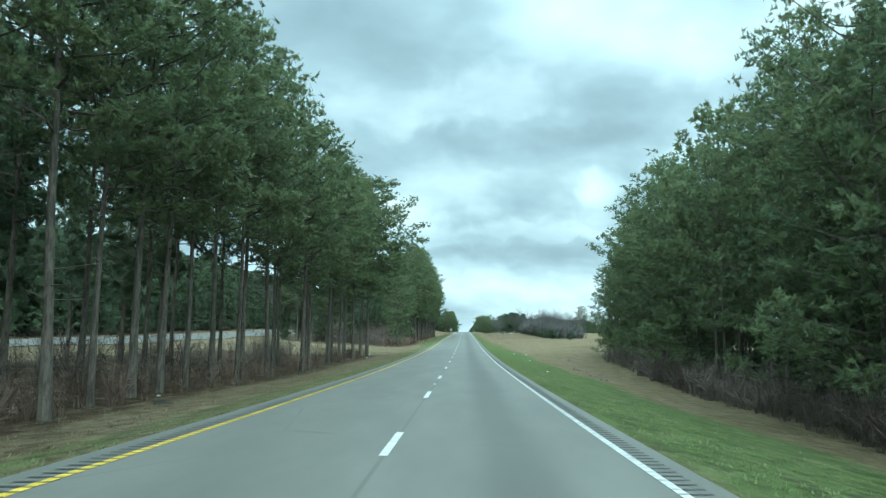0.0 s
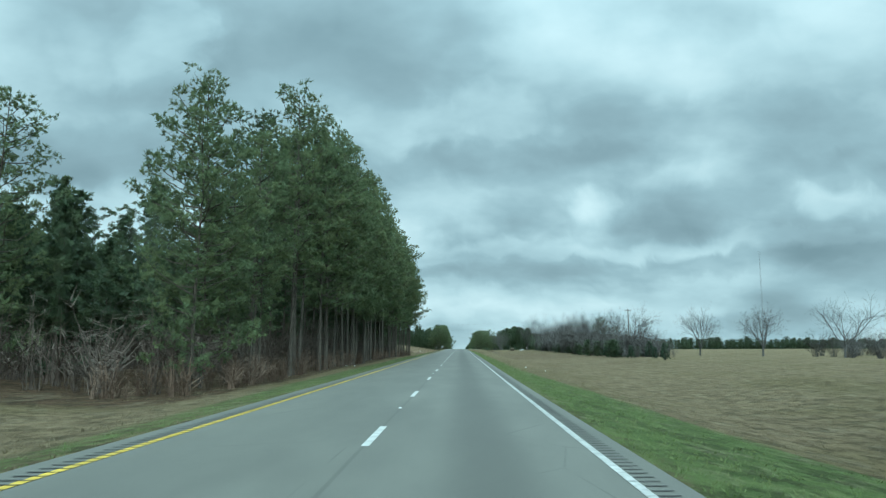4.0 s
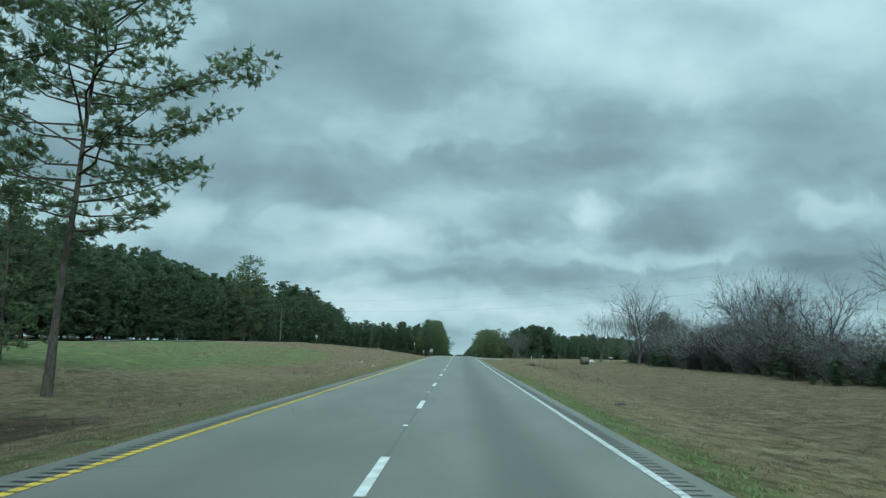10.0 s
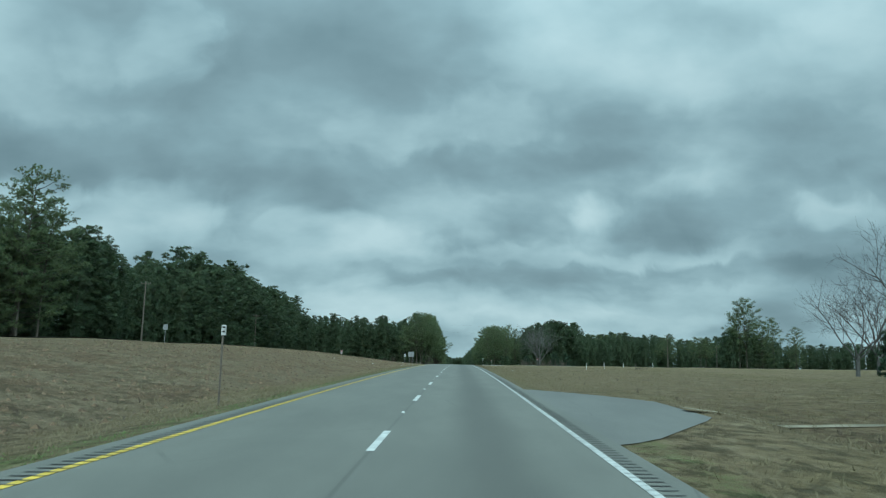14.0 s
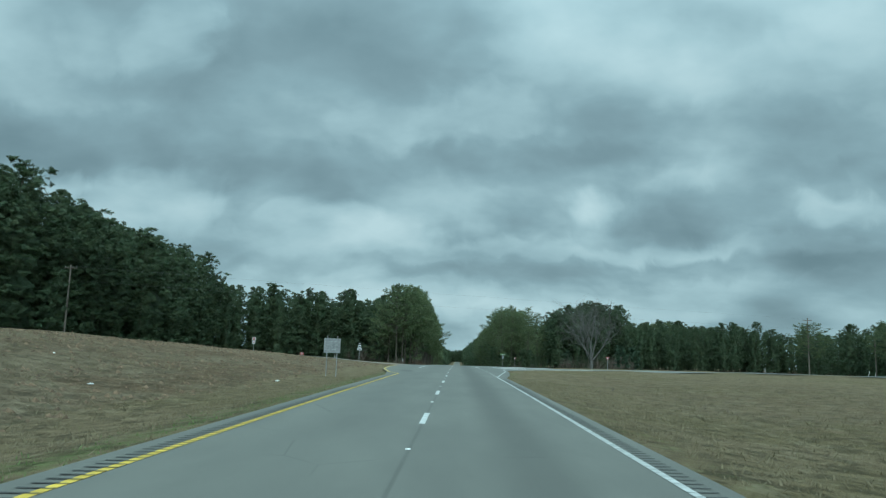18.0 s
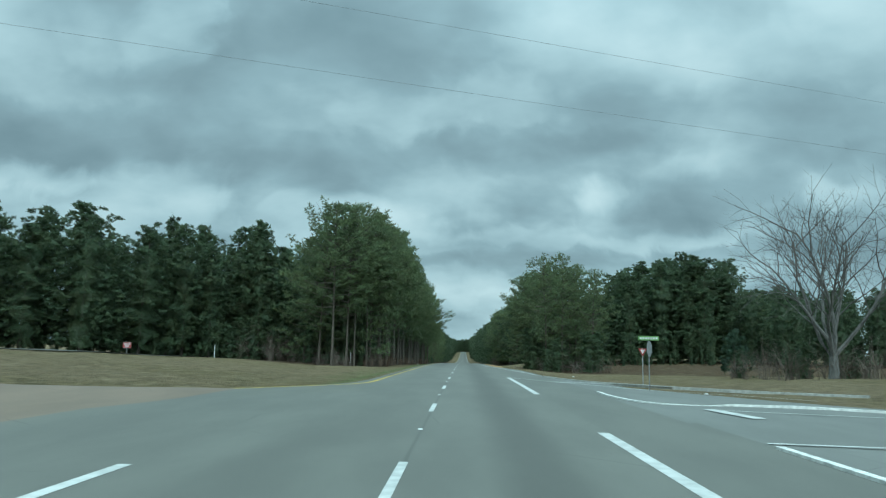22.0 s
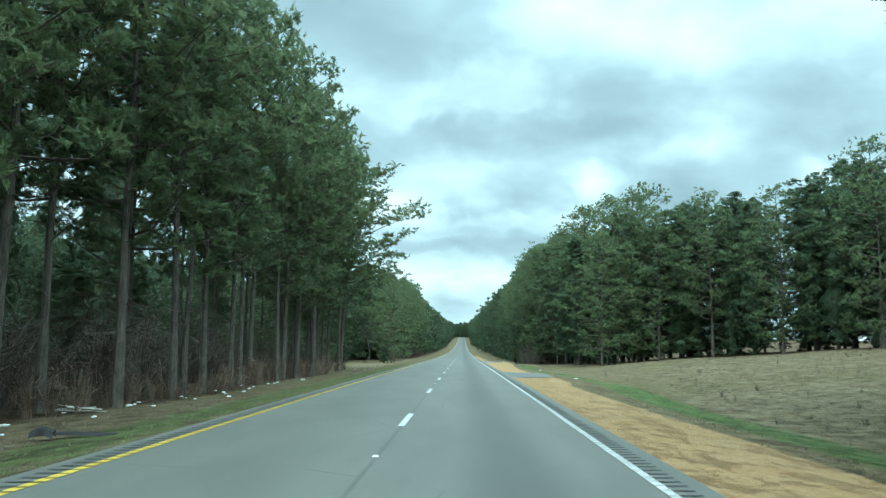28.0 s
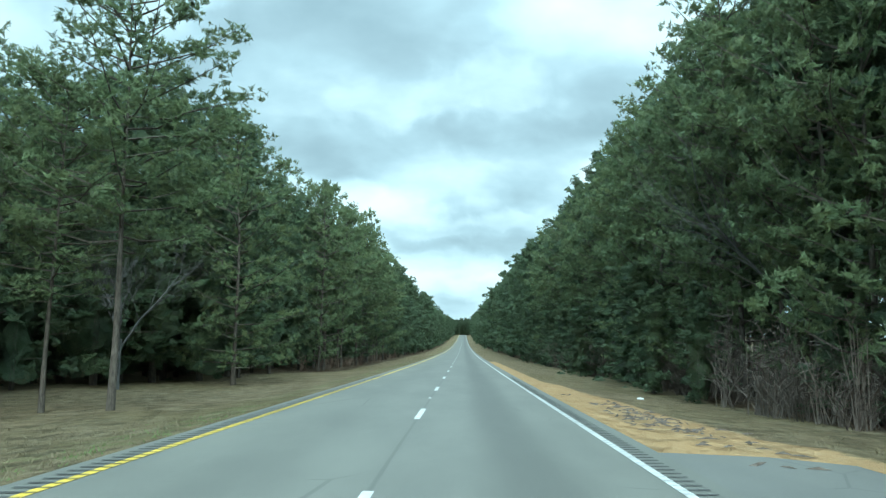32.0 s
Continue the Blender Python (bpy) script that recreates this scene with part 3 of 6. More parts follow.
# ---------------------------------------------------------------- ground
def zone_colours(x, y):
    """Green grass, bare clay, sand and woodland litter, each 0 to 1."""
    r, l = np.maximum(x, 0), np.maximum(-x, 0)
    band = lambda v, a, b, s: smooth01(v, a - s, a + s) * (1 - smooth01(v, b - s, b + s))
    green = band(r, 4.2, np.interp(y, [60, 120, 170, 240, 330], [12.6, 11.2, 6.8, 6.4, 5.6]), 0.7) * np.interp(y, [-60, 130, 200, 420, 560, 600], [0.8, 0.8, 0.62, 0.5, 0.4, 0.2])
    green = np.maximum(green, band(l, 4.3, np.interp(y, [120, 150, 250, 300, 680, 700, 820], [6.6, 8.0, 7.6, 6.4, 6.2, 7.8, 7.0]), 0.7) * np.interp(y, [0, 120, 150, 250, 290, 420, 540, 700, 820, 855], [0.55, 0.55, 0.72, 0.66, 0.48, 0.52, 0.52, 0.64, 0.58, 0.42]))
    green = np.maximum(green, band(l, np.interp(y, [300, 330, 350, 400], [23, 18, 15, 18]), 44, 2.5) * band(y, 290, 402, 10) * 0.64)
    green = np.maximum(green, band(r, np.interp(y, [760, 800, 840, 865], [8.9, 9.6, 8.4, 9.6]), np.interp(y, [760, 800, 840, 865], [11.4, 12.4, 10.4, 11.6]), 0.7) * band(y, 735, 872, 10) * 0.9)
    green = np.maximum(green, band(l, 4.6, 9.0, 1.0) * band(y, 628, 668, 8) * 0.42)
    green = np.maximum(green, band(r, 4.6, np.interp(y, [535, 548, 562, 572], [5.2, 6.3, 7.6, 8.0]), 0.4) * band(y, 538, 564, 5) * 0.42)
    clay = band(l, 11, 39, 3) * band(y, 335, 592, 18)
    clay = np.maximum(clay, band(r, 9, 34, 3) * np.interp(y, [150, 200, 300, 330, 450, 540, 575], [0.0, 0.45, 0.5, 0.42, 0.42, 0.45, 0.3]) * (y < 600))
    clay = np.maximum(clay, band(l, 8.2, 34, 2) * band(y, 598, 613, 3))
    sand = band(r, 4.2, np.interp(y, [640, 690, 735, 790, 830, 870, 905], [5.4, 6.2, 8.2, 7.6, 7.4, 8.6, 5.6]), 0.5) * band(y, 655, 960, 15) * 0.95
    litter = band(l, 9.2, 31, 1.2) * np.maximum(band(y, -200, 90, 5), band(y, 136, 296, 6))
    litter = np.maximum(litter, band(r, 9, 42, 3) * band(y, 235, 425, 15) * 0.46)
    litter = np.maximum(litter, band(l, 58, 400, 4) * (y < 680))
    litter = np.maximum(litter, band(l, 10.5, 400, 1.5) * np.maximum(band(y, 684, 818, 6), band(y, 925, 5000, 15)))
    litter = np.maximum(litter, smooth01(r - (15 + 0.08 * y), -1.5, 1.5) * band(y, -200, 133, 6))
    litter = np.maximum(litter, smooth01(y - np.maximum(850 - (r - 24) * 1.8, 806), 0, 4) * (r > 20) * (r < 120))
    litter = np.maximum(litter, smooth01(r, 12, 14) * np.maximum(band(y, 870, 5000, 8), np.maximum(band(y, 745, 770, 4) * (r < 40), band(y, 700, 745, 5))))
    return np.stack([green, clay, sand, litter], -1)


def make_ground():
    near = np.concatenate([np.arange(-14, -4.4, 0.8), np.arange(4.4, 14.1, 0.8)])
    xs = np.unique(np.round(np.concatenate([near, [-4.3, 0, 4.25], np.arange(-70, -14, 3.5), np.arange(17, 70, 4.0), np.linspace(75, 400, 16), -np.linspace(75, 400, 16), [-900, 900, -2200, 2200]]), 2))
    ys = np.unique(np.concatenate([np.arange(-80, 960, 3.0), np.arange(960, 1800, 12.0), np.linspace(1800, 4200, 25)]))
    gx, gy = np.meshgrid(xs, ys)
    v = np.stack([gx.ravel(), gy.ravel(), ground_z(gx, gy)], -1)
    nx, ny = len(xs), len(ys)
    i, j = np.meshgrid(np.arange(ny - 1), np.arange(nx - 1), indexing="ij")
    f = np.stack([i * nx + j, i * nx + j + 1, (i + 1) * nx + j + 1, (i + 1) * nx + j], -1).reshape(-1, 4)
    me = mesh_of("ground", v, f, EARTH, True)
    attr = me.color_attributes.new("zones", "FLOAT_COLOR", "POINT")
    attr.data.foreach_set("color", zone_colours(v[:, 0], v[:, 1]).astype(np.float32).ravel())
    return tagged(new("ground", me), "rolling roadside ground of dead grass, clay and leaf litter", "ground", kind="structure")


ground = make_ground()

# ---------------------------------------------------------------- roads
LINE = 3.75
LEFT_EDGE = ([-400, 536, 545, 553, 560, 576, 594, 617, 620, 622.5, 625, 630], [4.4, 4.4, 5.1, 6.15, 6.95, 7.95, 8.4, 9.0, 7.1, 5.6, 4.65, 4.3])
RIGHT_EDGE = ([-400, 536, 545, 556, 569, 640, 653, 664, 681, 690], [4.35, 4.35, 5.2, 5.9, 6.6, 6.6, 6.6, 6.3, 4.9, 4.35])


def strip(name, ys, lo, hi, lift, mat, across=2, smooth=True):
    """A sheet that follows the road's grade between two edges."""
    ys = np.asarray(ys, float)
    lo, hi = np.broadcast_to(lo, ys.shape), np.broadcast_to(hi, ys.shape)
    f = np.linspace(0, 1, across)
    x = lo[:, None] * (1 - f) + hi[:, None] * f
    v = np.stack([x, np.repeat(ys[:, None], across, 1), np.repeat(road_z(ys)[:, None] + lift, across, 1)], -1).reshape(-1, 3)
    i, j = np.meshgrid(np.arange(len(ys) - 1), np.arange(across - 1), indexing="ij")
    q = np.stack([i * across + j, i * across + j + 1, (i + 1) * across + j + 1, (i + 1) * across + j], -1).reshape(-1, 4)
    return mesh_of(name, v, q, mat, smooth)


road_ys = np.unique(np.concatenate([np.arange(-120, 1000, 2.0), np.arange(1000, 2400, 8.0)]))
road = tagged(new("road", strip("road", road_ys, -np.interp(road_ys, *LEFT_EDGE), np.interp(road_ys, *RIGHT_EDGE), 0.0, ROAD, 5)), "worn grey asphalt two-lane carriageway with painted lines", "road", kind="structure")


def drape(name, outline, lift, mat, drop=0.0):
    """A flat patch over the ground, from columns of (x, y_low, y_high)."""
    cols = np.array(outline, float)
    n, rows = 0, []
    for x, a, b in cols:
        ys = np.linspace(a, b, 7)
        rows.append(np.stack([np.full(7, x), ys, np.maximum(ground_z(x, ys) + lift + (0.13 if x > 36 else 0.0), np.where(abs(x) < 9, road_z(ys) - 0.02 - drop * (abs(x) - 4.3), -99))], -1))
    v = np.concatenate(rows)
    i, j = np.meshgrid(np.arange(len(cols) - 1), np.arange(6), indexing="ij")
    q = np.stack([i * 7 + j, (i + 1) * 7 + j, (i + 1) * 7 + j + 1, i * 7 + j + 1], -1).reshape(-1, 4)
    ob = new(name, mesh_of(name, v, q, mat, True))
    return ob


# the other carriageway, in two sheets of the same surface
oy = np.arange(-120, 1300, 4.0)
ox = opposite_x(oy)
ov = np.stack([np.stack([ox + d, oy, ground_z(ox + d, oy) + 0.10], -1) for d in (-5.0, -2.5, 0.0, 2.5, 5.0)], 1).reshape(-1, 3)
oi, oj = np.meshgrid(np.arange(len(oy) - 1), np.arange(4), indexing="ij")
oq = np.stack([oi * 5 + oj, oi * 5 + oj + 1, (oi + 1) * 5 + oj + 1, (oi + 1) * 5 + oj], -1).reshape(-1, 4)
tagged(new("opposite_road", mesh_of("opposite_road", ov, oq, asphalt("opposite_asphalt", (0.100, 0.098, 0.085), (0.078, 0.076, 0.066), False), True)), "pale asphalt opposite carriageway beyond the median", "road", kind="structure")

crossover = tagged(drape("crossover_road", [(-46, 600, 612), (-38, 600, 612), (-28, 600, 612), (-20, 599.6, 612.5), (-14, 600, 613), (-12, 599.3, 614), (-10.5, 597.8, 615), (-9, 596, 617), (-8.0, 595.2, 618)], 0.05, asphalt("clay_stained_asphalt", (0.165, 0.118, 0.084), (0.125, 0.09, 0.064), False)), "clay-stained asphalt median crossover", "road", kind="structure")
side_road = tagged(drape("side_road", [(6.3, 570.5, 643), (7.4, 573.0, 640), (8.3, 578.2, 634), (9.5, 581.7, 628), (12, 584.9, 616), (15.5, 587.2, 612), (22, 589.4, 608), (32, 592, 605), (40, 592.8, 604.8)] + [(x, 592.8 + 6.4 * ((x - 40) / 160) ** 0.7, 603.6 + 5.2 * (x - 48) / 152) for x in range(48, 201, 8)], 0.05, SIDE), "grey asphalt side road at the junction", "road", kind="structure")


def marking(name, ys, x0, x1, mat, lift=0.006, label=""):
    ob = new(name, strip(name, ys, x0, x1, lift, mat, 2, False))
    ob.parent = road
    if label:
        ob["label"] = label
    return ob


DASH_START, DASH_STEP, DASH_LENGTH = 11.54, 12.192, 3.05
for k in range(-3, 150):
    y = DASH_START + DASH_STEP * k
    marking("lane_dash", [y, y + DASH_LENGTH], -0.07, 0.07, WHITE_PAINT)
marking("edge_line", np.arange(-120, 538, 2.0), LINE - 0.062, LINE + 0.062, WHITE_PAINT, label="solid white edge line")
marking("edge_line", np.arange(683, 2300, 3.0), LINE - 0.062, LINE + 0.062, WHITE_PAINT, label="solid white edge line")
marking("median_line", np.arange(-120, 541, 2.0), -LINE - 0.075, -LINE + 0.075, YELLOW_PAINT, label="solid yellow median edge line")
marking("median_line", np.arange(629, 2300, 3.0), -LINE - 0.075, -LINE + 0.075, YELLOW_PAINT, label="solid yellow median edge line")

# ---------------------------------------------------------------- trees
def ribbon(a, b, w):
    """A thin twig: one slim blade."""
    a, b = np.asarray(a, float), np.asarray(b, float)
    d = b - a
    u = np.cross(d, (0.3, 0.5, 0.81))
    u *= w / (np.linalg.norm(u) + 1e-9)
    return np.array([a - u, a + u, b]), np.array([[0, 1, 2]])


def stem_of(rng, height, knots, sides, thick):
    zs = np.linspace(0, height, knots)
    bend = np.cumsum(rng.normal(0, 0.07, (knots, 2)), 0) * np.linspace(0, 1, knots)[:, None] * 1.6
    stem = np.stack([bend[:, 0], bend[:, 1], zs], -1)
    base_r = 0.0072 * height * thick
    rad = base_r * (1 - 0.86 * (zs / height) ** 0.9)
    rad[0] *= 1.3
    at = lambda h: np.array([np.interp(h, zs, stem[:, k]) for k in range(3)])
    return tube(stem, rad, sides), at, base_r


def spray(rng, centre, out, size, puffs, spikes, length, width):
    """Needle tufts at the ends of a bough's twigs: each a burst of slim spikes."""
    side = np.array([-out[1], out[0], 0.0])
    axes = np.stack([out * size[0], side * size[1], np.array([0, 0, size[2]])])
    d = rng.normal(0, 1, (puffs, 3))
    d /= np.linalg.norm(d, axis=1)[:, None] + 1e-9
    seat = np.repeat((d * rng.uniform(0.35, 1.0, (puffs, 1))) @ axes, spikes, 0)
    n = puffs * spikes
    way = np.repeat(d, spikes, 0) * 0.55 + np.array([0, 0, 0.22]) + rng.normal(0, 0.62, (n, 3))
    way /= np.linalg.norm(way, axis=1)[:, None] + 1e-9
    across = np.cross(way, rng.normal(0, 1, (n, 3)))
    across *= (width * rng.uniform(0.6, 1.4, n) / (np.linalg.norm(across, axis=1) + 1e-9))[:, None]
    ln = (length * rng.uniform(0.6, 1.2, n))[:, None]
    root = seat - way * ln * 0.2 + centre[None]
    return np.stack([root - across, root + way * ln, root + across], 1).reshape(-1, 3), np.arange(n * 3).reshape(-1, 3)


def heart(rng, at, low, deep, girth, share, tiers=6, sides=7):
    """The thick inside of a crown: tiers of boughs, each a ragged skirt wider at its foot."""
    v = []
    rings = 2 * tiers
    for k in range(rings):
        rel = 0.02 + 0.86 * (k // 2 + (0.0 if k % 2 == 0 else 0.62)) / tiers
        wide = share * (1.15 if k % 2 == 0 else 0.5)
        for j in range(sides):
            a = 6.283 * (j + rng.uniform(-0.3, 0.3)) / sides
            r = girth(rel) * wide * rng.uniform(0.65, 1.3)
            v.append(at(low + deep * (rel + rng.normal(0, 0.022))) + np.array([math.cos(a) * r, math.sin(a) * r, 0]))
    i, j = np.meshgrid(np.arange(rings - 1), np.arange(sides), indexing="ij")
    q = np.stack([i * sides + j, i * sides + (j + 1) % sides, (i + 1) * sides + (j + 1) % sides, (i + 1) * sides + j], -1).reshape(-1, 4)
    return np.array(v), np.concatenate([q[:, [0, 1, 2]], q[:, [0, 2, 3]]])


def pine(seed, height, crown_from, spread, limbs, clumps, puffs, spikes, length, width, fine=True, stubs=8, size=(0.62, 0.5, 0.3), low=0.6, core=0):
    """Trunk with limbs, and crown of needle bunches, of one pine that stands at the origin."""
    rng = np.random.default_rng(seed)
    trunk, at, base_r = stem_of(rng, height, 8, 8 if fine else 6, 1.0)
    wood, leaf = [trunk], []
    golden = rng.uniform(0, 6.28)
    for k in range(limbs):
        f = (k + rng.uniform(0, 0.9)) / limbs
        h = crown_from + (height - crown_from) * f * 0.98
        golden += 2.4 + rng.normal(0, 0.35)
        rel = (h - crown_from) / (height - crown_from)
        reach = spread * (low + (1.05 - low) * rel / 0.4) if rel < 0.4 else spread * (0.93 * (1 - (rel - 0.4) / 0.6) ** 0.7 + 0.12)
        reach *= rng.uniform(0.65, 1.25)
        out = np.array([math.cos(golden), math.sin(golden), 0.0])
        cross = np.array([-out[1], out[0], 0.0])
        rise = rng.uniform(-0.14, 0.24) + 0.5 * rel
        s = np.linspace(0, 1, 4)
        limb = at(h)[None] + out[None] * (reach * s)[:, None] + np.array([0, 0, 1.0])[None] * (reach * (rise * s + 0.20 * s * s - 0.14 * s * (1 - s)))[:, None]
        limb[1:] += rng.normal(0, 0.05 * reach, (3, 3)) * np.array([1, 1, 0.5])
        wood.append(tube(limb, np.linspace(min(base_r * 0.42, 0.02 * reach + 0.012), 0.012, 4), 3))
        n = max(2, int(round(clumps * reach / spread)))
        for j in range(n):
            t = rng.uniform(0.3, 1.0) ** 0.7 if j else 1.0
            p = np.array([np.interp(t, s, limb[:, m]) for m in range(3)])
            tip = p + cross * rng.normal(0, 0.23) * reach * (1.2 - 0.6 * t) + np.array([0, 0, abs(rng.normal(0.1, 0.15))])
            if fine:
                wood.append(ribbon(p, tip, 0.016))
            g = rng.uniform(0.7, 1.25)
            leaf.append(spray(rng, tip, out, tuple(v * g for v in size), puffs, spikes, length, width))
    for k in range(stubs):
        h = rng.uniform(min(0.12 * height, 0.5 * crown_from), crown_from)
        a = rng.uniform(0, 6.28)
        p = at(h)
        wood.append(tube([p, p + np.array([math.cos(a), math.sin(a), rng.uniform(-0.3, 0.25)]) * rng.uniform(0.5, 2.2)], [0.025, 0.006], 3))
    for m in range(3):
        leaf.append(spray(rng, at(height) + np.array([0, 0, -0.3]) + rng.normal(0, 0.25, 3), np.array([1.0, 0, 0]), (size[1], size[1], size[0]), puffs, spikes, length, width))
    for k in range(core):
        rel = (k + 0.5) / core * 0.9
        w = spread * (low + (1.05 - low) * rel / 0.4 if rel < 0.4 else 0.93 * (1 - (rel - 0.4) / 0.6) ** 0.7 + 0.12) * 0.42
        leaf.append(spray(rng, at(crown_from + (height - crown_from) * rel), np.array([1.0, 0, 0]), (w, w, 0.5 * (height - crown_from) / core), 10, 3, 0.75, 0.24))
    return merge(wood), merge(leaf)


def full_pine(seed, height, crown_from, spread, lumps, puffs, spikes, length, width):
    """A pine of a closed wood: boughs of needle tufts round a dark heart, down to near the ground."""
    rng = np.random.default_rng(seed)
    trunk, at, base_r = stem_of(rng, height, 4, 5, 1.0)
    leaf = []
    golden = rng.uniform(0, 6.28)
    deep = height - crown_from
    lobe = rng.uniform(0, 6.28, 3)

    def girth(rel):
        body = 0.75 + 0.45 * rel if rel < 0.5 else 0.9 * (1 - ((rel - 0.5) / 0.5) ** 2.2) ** 0.6 + 0.08
        return spread * body * (1 + 0.16 * math.sin(7 * rel + lobe[0]) + 0.1 * math.sin(17 * rel + lobe[1]))

    leaf.append(heart(rng, at, crown_from, deep, girth, 0.32, 7, 8))
    for k in range(6):
        w = girth((k + 0.5) / 6.5) * 0.55
        leaf.append(spray(rng, at(crown_from + deep * (k + 0.5) / 6.5), np.array([1.0, 0, 0]), (w, w, 0.09 * deep), 7, 3, length * 1.25, width * 1.5))
    for k in range(lumps):
        rel = min(0.99, ((k + rng.uniform(0, 1)) / lumps) ** 0.85)
        w = girth(rel)
        golden += 2.4 + rng.normal(0, 0.4)
        out = np.array([math.cos(golden), math.sin(golden), 0.0])
        g = (0.17 * w + 0.45) * (1 - 0.3 * rel**3) * rng.uniform(0.8, 1.3)
        leaf.append(spray(rng, at(crown_from + deep * rel) + out * (w * rng.uniform(0.45, 0.92)), out, (g * 1.3, g * 1.2, g * 0.92), puffs, spikes, length * (1.1 - 0.35 * rel), width))
    for k in range(5):
        rel = 0.78 + 0.045 * k
        w = girth(rel) * 0.45
        leaf.append(spray(rng, at(crown_from + deep * rel), np.array([1.0, 0, 0]), (w, w, 0.05 * deep), puffs * 2, spikes, length * 0.8, width))
    return trunk, merge(leaf)


def join_copies(meshes, places):
    """Many copies of (verts, faces) in one: places are (which, x, y, z, scale, height scale, turn)."""
    out = []
    for which, x, y, z, s, hs, a in places:
        v, f = meshes[which]
        ca, sa = math.cos(a), math.sin(a)
        w = np.empty_like(v)
        w[:, 0] = (v[:, 0] * ca - v[:, 1] * sa) * s + x
        w[:, 1] = (v[:, 0] * sa + v[:, 1] * ca) * s + y
        w[:, 2] = v[:, 2] * hs + z
        out.append((w, f))
    return merge(out)


NEAR = [pine(10 + i, 20.0, (6.5, 4.5, 7.5, 7.0, 1.2)[i], (3.3, 3.8, 3.2, 4.9, 4.0)[i], (50, 56, 46, 56, 64)[i], (6, 6, 6, 9, 6)[i], 8, 4, 0.42, 0.094, size=(0.74, 0.66, 0.36), low=(0.6, 0.6, 0.6, 0.75, 0.95)[i], core=(0, 5, 0, 0, 9)[i]) for i in range(5)]
NEAR += [pine(20 + i, 20.0, (6.0, 7.5, 4.5)[i], (3.5, 3.2, 3.7)[i], 30, 4, 8, 4, 0.52, 0.18, True, 5, (0.9, 0.8, 0.48), core=4) for i in range(3)]
MID = [full_pine(40 + i, 20.0, (5.0, 6.5, 4.0, 7.0)[i], (3.5, 3.3, 3.8, 3.2)[i], 28, 8, 3, 0.68, 0.33) for i in range(4)]
FULL = [full_pine(60 + i, 20.0, (0.9, 1.4, 0.5, 1.1)[i], (4.1, 3.8, 4.4, 3.6)[i], 50, 8, 3, 0.62, 0.31) for i in range(4)]
FAR = [full_pine(70 + i, 20.0, (0.8, 1.2, 0.5)[i], (4.2, 3.9, 4.6)[i], 20, 7, 3, 0.85, 0.42) for i in range(3)]

U0 = random.uniform
PINE_LABEL = "tall pine with a bare lower trunk and dark green needles"


def first_pine(which, x, y, z, s, hs, turn, label):
    t = thing("pine_tree", label, "tree", (x, y, z), math.degrees(turn), "pines beside the road")
    t.scale = (1, 1, 1)
    part("trunk", NEAR[which][0], PINE_BARK, t)
    part("crown", NEAR[which][1], PINE_LEAF, t, smooth=True)
    t.matrix_basis = Matrix.LocRotScale((x, y, z), Euler((0, 0, turn)), (s, s, hs))
    return t


pine_first = {}


def plant(which, x, y, height, slim=1.0, turn=None, label=PINE_LABEL, lean=0.0):
    """One pine as a thing of its own."""
    z = gz(x, y) - 0.15
    hs = height / 20.0
    s = hs * slim
    turn = random.uniform(0, 6.28) if turn is None else turn
    if which not in pine_first:
        pine_first[which] = first_pine(which, x, y, z, s, hs, turn, label)
        ob = pine_first[which]
    else:
        src = pine_first[which]
        keep = src.matrix_basis.copy()
        src.matrix_basis = Matrix.Identity(4)
        ob = copy_thing(src, Matrix.LocRotScale((x, y, z), Euler((0, lean, turn)), (s, s, hs)))
        src.matrix_basis = keep
        ob["label"] = label
    return ob


def row(y0, y1, step, x_of, jitter, heights, kinds=(0, 1, 2, 3, 4), label=PINE_LABEL):
    y = y0
    while y < y1:
        yy = y + random.uniform(-0.4, 0.4) * step
        plant(random.choice(kinds), x_of(yy) + random.uniform(-jitter, jitter), yy, random.uniform(*heights), random.uniform(0.85, 1.12), label=label, lean=random.uniform(-0.03, 0.03))
        y += step


# front rows, one by one
row(-14, 88, 3.2, lambda y: -10.9, 0.9, (17.5, 21), (0, 2, 0, 2))
row(149, 157, 3.2, lambda y: -11.8, 0.6, (10.5, 14), (0, 1, 2, 1))
row(157, 166, 3.2, lambda y: -11.5, 0.8, (15, 18.5), (0, 1, 2, 1))
row(166, 262, 2.9, lambda y: -11.0, 0.8, (20.5, 24), (0, 1, 2, 0, 1))
row(262, 287, 3.4, lambda y: -11.0, 0.8, (19.5, 23), (0, 2))
row(688, 826, 2.8, lambda y: -11.3 - 4 * math.exp(-(y - 686) / 4), 0.8, (20.5, 24), (0, 1, 2, 0))
row(8, 120, 3.5, lambda y: 17.6 + 0.08 * y, 1.3, (20, 25), (4, 1, 4, 7), "tall dense pine at the wood's edge, dark green")
row(886, 985, 3.6, lambda y: 15.8, 0.8, (19, 23), (4, 1, 0), "tall dense pine at the wood's edge, dark green")
row(930, 990, 4.2, lambda y: -13.5, 1.2, (18, 21), (1, 4, 7), "tall dense pine at the wood's edge, dark green")

